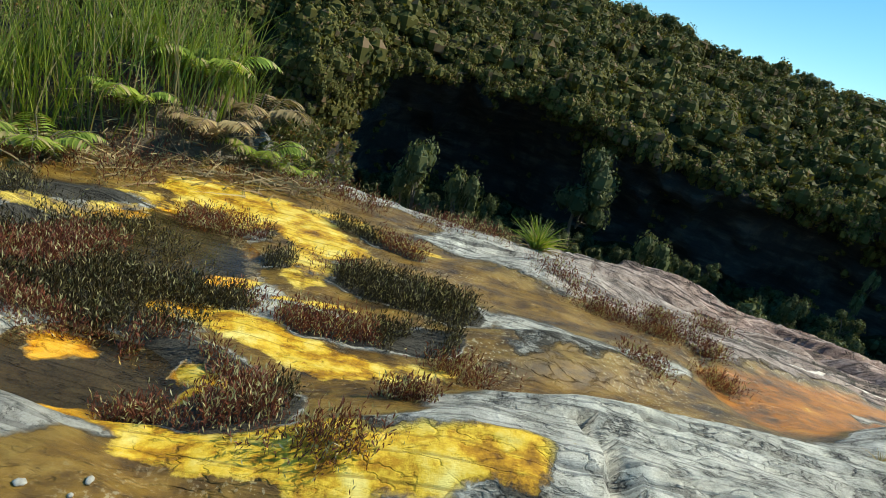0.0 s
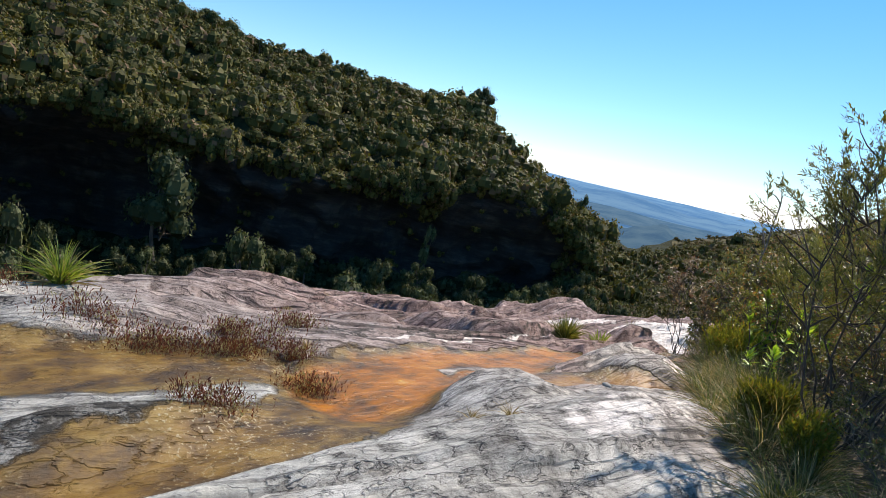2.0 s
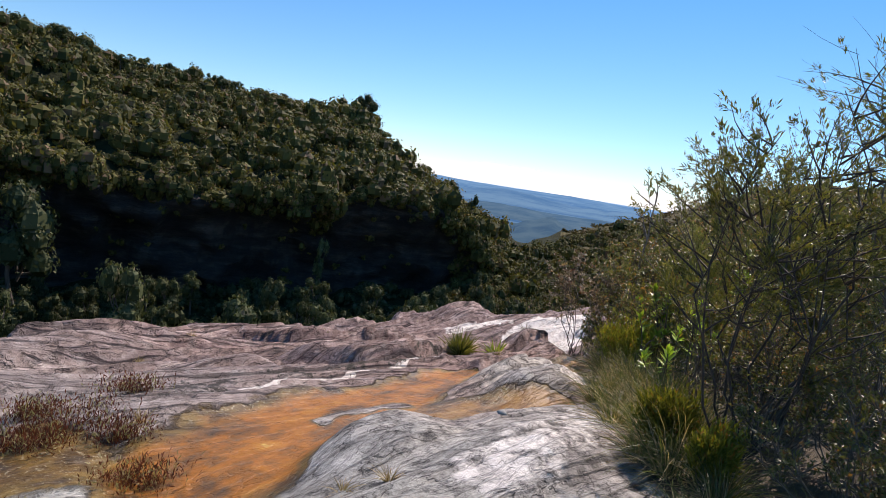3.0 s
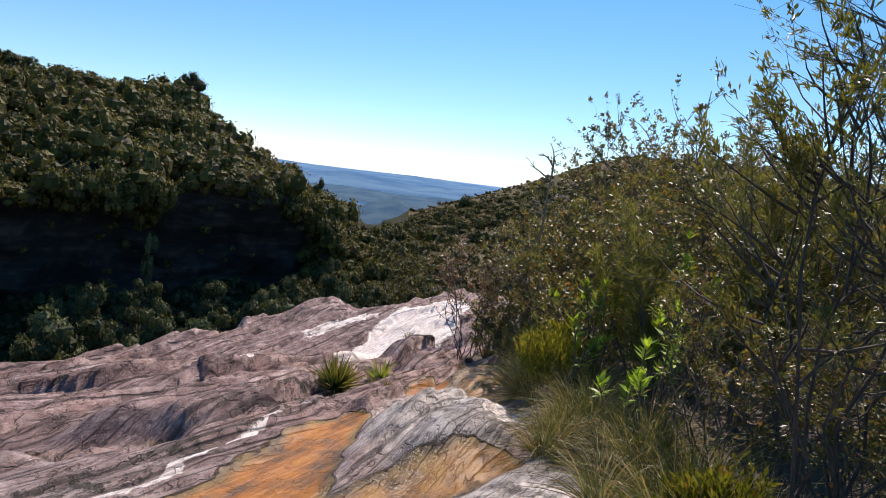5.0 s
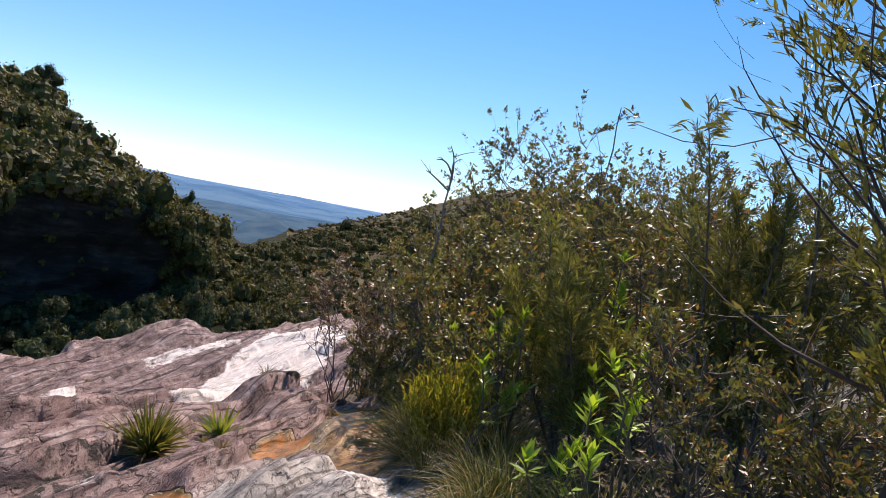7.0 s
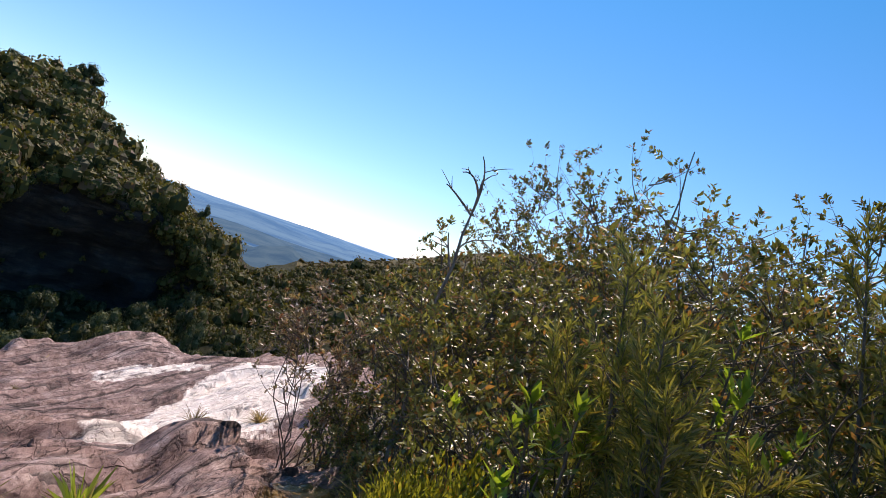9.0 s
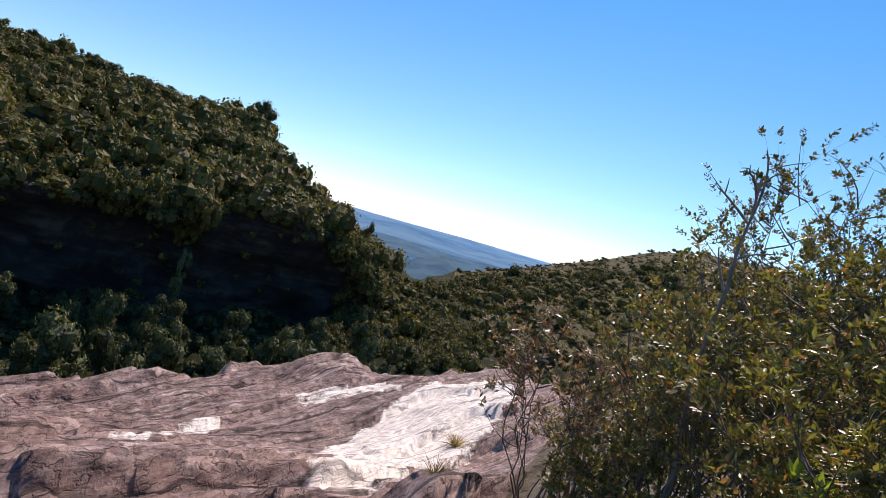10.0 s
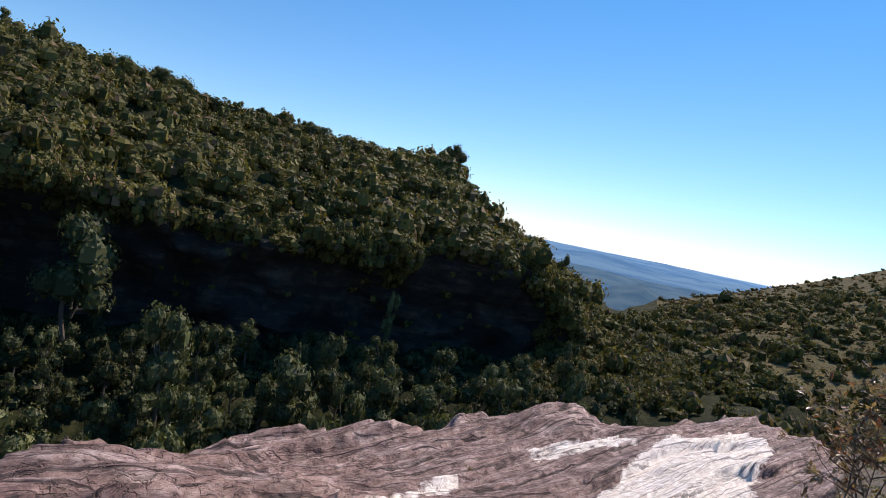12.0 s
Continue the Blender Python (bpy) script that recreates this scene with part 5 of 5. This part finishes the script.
for k in range(66):
    x = rng.uniform(3.7, 10.0)
    y = float(bush_line(x)) - rng.uniform(-0.02, 0.75)
    tuft("grass_tuft", "arching green and straw-coloured sedge tuft at the water's edge", "grass tuft", x, y, 130, rng.uniform(0.42, 0.8), 0.0045, 0.5, 0.5, L_SEDGE, 500 + k, "sedge tufts at the water's edge", 50)
tuft("tussock", "spiky green rosette tussock growing in a rock crack", "tussock", 6.86, 6.28, 260, 0.42, 0.02, 0.55, 0.22, L_NARROW, 601, "", 45)
tuft("bromeliad", "yellow-green spiky bromeliad with withered straw-coloured lower leaves", "bromeliad", 7.62, 6.3, 34, 0.3, 0.034, 0.6, 0.15, L_GRASS, 607, "", 40)
tuft("tussock", "yellow-green grass tussock on the slab's rim", "tussock", 0.95, 6.35, 160, 0.5, 0.014, 0.55, 0.4, L_GRASS, 602, "", 30)
tuft("grass_tuft", "small dry grass tuft in the pale rock", "grass tuft", 15.3, 10.5, 120, 0.45, 0.012, 0.6, 0.4, L_DRY, 603, "", 50)
tuft("grass_tuft", "small dry grass tuft on the dark outcrop", "grass tuft", 9.2, 7.05, 70, 0.22, 0.006, 0.6, 0.4, L_DRY, 604)
for k, (x, y) in enumerate(((2.45, 4.75), (2.2, 4.2), (3.3, 7.3), (4.4, 8.7), (2.9, 3.3), (3.1, 3.2), (5.0, 6.4), (6.95, 5.75), (7.2, 6.1), (9.0, 10.2), (12.0, 12.8))):
    tuft("grass_tuft", "tiny dry grass tuft in a rock crack", "grass tuft", x, y, 45, 0.13, 0.004, 0.7, 0.4, L_DRY, 620 + k, "grass tufts in cracks")


# ---- sprigs in the pool ----
def sprigs(name, label, x, y, h, mat, rng, pieces=5):
    """Short upright sprigs with tiny leaves."""
    n = len(x)
    P = np.stack([x, y, ground_z(x, y) - 0.005], 1)
    D = unit(np.array([0, 0, 1.0]) + rng.normal(scale=0.22, size=(n, 3)))
    L = h * rng.uniform(0.55, 1.3, n)
    t = np.tile(np.linspace(0.05, 1, pieces), n)
    C = np.repeat(P, pieces, 0) + np.repeat(D * L[:, None], pieces, 0) * t[:, None]
    DD = unit(np.repeat(D, pieces, 0) + rng.normal(scale=0.42, size=(n * pieces, 3)))
    ll = np.repeat(L, pieces) * 0.36
    v, f = leaves_mesh(C, DD, rng.normal(size=C.shape), ll, ll * 0.2)
    ob = mesh_obj(name, v, f, mat)
    tagged(ob, label, "water plants", kind="stuff")


def scatter(rng, count, x0, x1, y0, y1, mask):
    x, y = rng.uniform(x0, x1, count), rng.uniform(y0, y1, count)
    keep = mask(x, y) > rng.random(count)
    return x[keep], y[keep]


def sprig_mask(x, y):
    return sprig_base(x, y) * smooth(0.3, 0.42, fbm(x * 3.5, y * 3.5, 3, 64)) * (1 - 0.9 * smooth(0.3, 0.6, yellow_mask(x, y)))


rng = np.random.default_rng(91)
x, y = scatter(rng, 116000, -3.2, 0.8, 1.2, 4.9, sprig_mask)
red = fbm(x * 1.4, y * 1.4, 2, 6) > 0.58
sprigs("dark_sprigs", "dark olive water plants standing in the pool", x[~red], y[~red], 0.085, L_DARK, rng, 4)
sprigs("rusty_sprigs", "rust-brown water plants standing in the pool", x[red], y[red], 0.085, L_RED, rng, 4)
x, y = scatter(rng, 15000, -4.5, 1.6, 3.8, 7.2, lambda x, y: 0.9 * along(x, y, -3.4, 4.6, 0.3, 6.1, 0.9, 0.4) * smooth(0.35, 0.5, fbm(x * 2, y * 2, 3, 14)) * (1 - smooth(0.2, 0.5, yellow_mask(x, y))))
sprigs("red_rim_plants", "reddish low plants along the slab's rim", x, y, 0.1, L_RED, rng)
x, y = [], []
for cx, cy, r in ((1.35, 4.7, 0.12), (1.6, 4.72, 0.16), (1.85, 4.62, 0.1), (2.1, 4.8, 0.14), (1.5, 3.72, 0.12), (2.3, 4.62, 0.08), (2.25, 4.15, 0.1), (1.05, 4.95, 0.15), (0.3, 2.9, 0.12), (-0.2, 1.8, 0.1), (0.05, 2.3, 0.06), (2.6, 5.4, 0.1), (1.95, 5.0, 0.08)):
    x.append(cx + rng.normal(scale=r, size=300))
    y.append(cy + rng.normal(scale=r * 0.6, size=300))
sprigs("red_crack_plants", "small red plants growing in rock hollows", np.concatenate(x), np.concatenate(y), 0.085, L_RED, rng, 4)


# ---- bank of reeds and ferns ----
def fern(x, y, length, fronds, seed, mat, label, z=None):
    rng = np.random.default_rng(seed)
    root = thing("fern", (x, y, (gz(x, y) if z is None else z) - 0.02), label, "fern", "ferns on the bank")
    tb = Tubes()
    P, D, L = [], [], []
    for k in range(fronds):
        a = 6.283 * k / fronds + rng.uniform(-0.3, 0.3)
        ln = length * rng.uniform(0.7, 1.1)
        q = np.linspace(0, 1, 12)
        out = np.stack([np.cos(a) * ln * (q * 0.75), np.sin(a) * ln * (q * 0.75), ln * (q * 1.0 - 0.75 * q ** 2.3)], 1)
        tb.add(out, 0.005, 0.0015, 4)
        for i in range(1, 12):
            tan = unit(out[i] - out[i - 1])
            side = unit(np.cross(tan, [0, 0, 1.0]))
            for sg in (-1, 1):
                for off in (0.0, 0.5):
                    P.append(out[i - 1] + (out[i] - out[i - 1]) * off)
                    D.append(side * sg + tan * 0.45 - np.array([0, 0, 0.2]))
                    L.append(0.24 * ln * math.sin(0.25 + 2.7 * q[i]) + 0.015)
    mesh_obj("branchwork", *tb.mesh(), BARK, root)
    n = len(P)
    L = np.array(L) * rng.uniform(0.8, 1.1, n)
    v, f = leaves_mesh(np.array(P), np.array(D), np.tile([0.0, 0, 1], (n, 1)) + rng.normal(scale=0.15, size=(n, 3)), L, L * 0.22, 0.1, 0.25)
    mesh_obj("foliage", v, f, mat, root)
    return root


rng = np.random.default_rng(77)
for k, (x, y, ln) in enumerate(((-2.3, 5.3, 0.75), (-1.95, 5.6, 0.6), (-2.6, 5.7, 0.9), (-2.15, 5.95, 0.8), (-3.1, 4.2, 0.6), (-3.4, 3.7, 0.6), (-1.7, 5.9, 0.55), (-3.0, 5.9, 1.0), (-3.6, 6.2, 1.0), (-2.9, 5.0, 0.6))):
    dead = k in (0, 3)
    fern(x, y, ln, 11, 700 + k, L_DRY if dead else L_GRASS, "withered brown fern clump on the bank" if dead else "arching green fern on the bank")
n = 5200
x, y = rng.uniform(-6.5, -2.2, n), rng.uniform(3.4, 7.0, n)
keep = (y > 3.9 - 0.55 * (x + 3.2) - 0.3) & (y > 5.0 + 0.9 * (x + 2.6)) | (x < -3.4)
x, y = x[keep], y[keep]
P = np.stack([x, y, ground_z(x, y)], 1)
D = unit(np.array([0, 0, 1.0]) + rng.normal(scale=0.16, size=P.shape))
v, f = blades_mesh(P, D, rng.uniform(0.6, 1.35, len(P)), np.full(len(P), 0.011), rng.uniform(0.02, 0.35, len(P)), rng, 4)
tagged(mesh_obj("reeds", v, f, L_GRASS), "tall green reeds and grass on the bank", "reeds", kind="stuff")
n = 1500
x = rng.uniform(-5.5, -1.2, n)
y = 4.3 + 0.55 * (x + 3.4) + rng.normal(scale=0.25, size=n)
P = np.stack([x, y, ground_z(x, y) + 0.01], 1)
D = unit(np.stack([rng.normal(size=n), rng.normal(size=n), rng.uniform(0.0, 0.35, n)], 1))
v, f = blades_mesh(P, D, rng.uniform(0.12, 0.45, n), np.full(n, 0.012), rng.uniform(0, 0.2, n), rng, 2)
tagged(mesh_obj("dry_straw", v, f, L_DRY), "bleached dead straw lying along the pool's edge", "dry straw", kind="stuff")
for k, (x, y, h, w) in enumerate(((-4.2, 6.6, 2.3, 1.8), (-5.4, 6.0, 2.6, 2.0), (-3.3, 6.9, 1.9, 1.5), (-2.3, 6.5, 1.2, 1.1), (-6.3, 5.2, 2.6, 2.0), (-4.9, 7.4, 3.2, 2.2), (-1.6, 6.4, 0.8, 0.9))):
    shrub("bank_shrub", "green leafy shrub behind the reeds", "shrub", x, min(y, float(np.interp(x, EDGE_X, EDGE_Y)) + 0.6), h, w, OVAL, L_OLIVE if k % 2 else L_LIME if k == 3 else L_OLIVE, 3000, 800 + k, 8, 0.1, 0.15, group="shrubs behind the reeds")


# ---- loose stones ----
def pebble(x, y, r, seed):
    rng = np.random.default_rng(seed)
    bm = bmesh.new()
    bmesh.ops.create_icosphere(bm, subdivisions=2, radius=r)
    k = rng.uniform(0.6, 1.0, 3) * np.array([1.2, 1.0, 0.6])
    for v in bm.verts:
        v.co = Vector((v.co.x * k[0], v.co.y * k[1], v.co.z * k[2])) * (1 + 0.25 * (noise.noise(v.co * (1.5 / r) + Vector((seed, 0, 0)))))
    me = bpy.data.meshes.new("pebble")
    bm.to_mesh(me)
    bm.free()
    me.polygons.foreach_set("use_smooth", np.ones(len(me.polygons), dtype=bool))
    me.materials.append(PEBBLE)
    ob = new("pebble", me)
    ob.location = (x, y, gz(x, y) + r * 0.25)
    ob.rotation_euler = (0, 0, rng.uniform(0, 6.28))
    return tagged(ob, "pale rounded pebble lying in shallow water", "pebble", "pebbles on the slab")


rng = np.random.default_rng(44)
for k in range(14):
    pebble(-0.78 + rng.normal(scale=0.13), 1.22 + rng.normal(scale=0.12), rng.uniform(0.008, 0.02), k)
for k, (x, y, r) in enumerate(((8.05, 6.25, 0.04), (7.95, 6.4, 0.025), (4.7, 3.8, 0.04))):
    pebble(x, y, r, 60 + k)


# ---- clouds low over the plain ----
def cloud_bank(az0, az1, dist, z0, height, label):
    """A long soft bank of cloud, two rows deep."""
    azs = np.linspace(az0, az1, 90)
    q = np.linspace(0, 1, 7)
    V, thick = [], []
    for d in (dist, dist + 60):
        for t in q:
            V.append(np.stack([d * np.sin(np.radians(azs)), d * np.cos(np.radians(azs)), np.full(90, z0 + height * t)], 1))
            ends = np.clip(np.minimum(azs - az0, az1 - azs) / ((az1 - az0) * 0.3), 0, 1)
            thick.append(ends * (1 - t) ** 1.2 * smooth(0, 0.12, t + 0.06))
    V, thick = np.concatenate(V), np.concatenate(thick)
    F = np.array([(r * 90 + k, r * 90 + k + 1, (r + 1) * 90 + k + 1, (r + 1) * 90 + k) for r in list(range(6)) + list(range(7, 13)) for k in range(89)])
    ob = mesh_obj("backdrop_clouds", V, F, CLOUD, smooth=True)
    at = ob.data.attributes.new("thick", "FLOAT_COLOR", "POINT")
    at.data.foreach_set("color", np.stack([thick, thick, thick, np.ones_like(thick)], 1).astype(np.float32).ravel())
    ob.visible_shadow = False
    return tagged(ob, label, "clouds", kind="structure")


cloud_bank(20, 110, 4550, -66, 180, "white haze and cloud low over the plain")
cloud_bank(45, 54, 4300, 45, 60, "small white cloud over the plain")
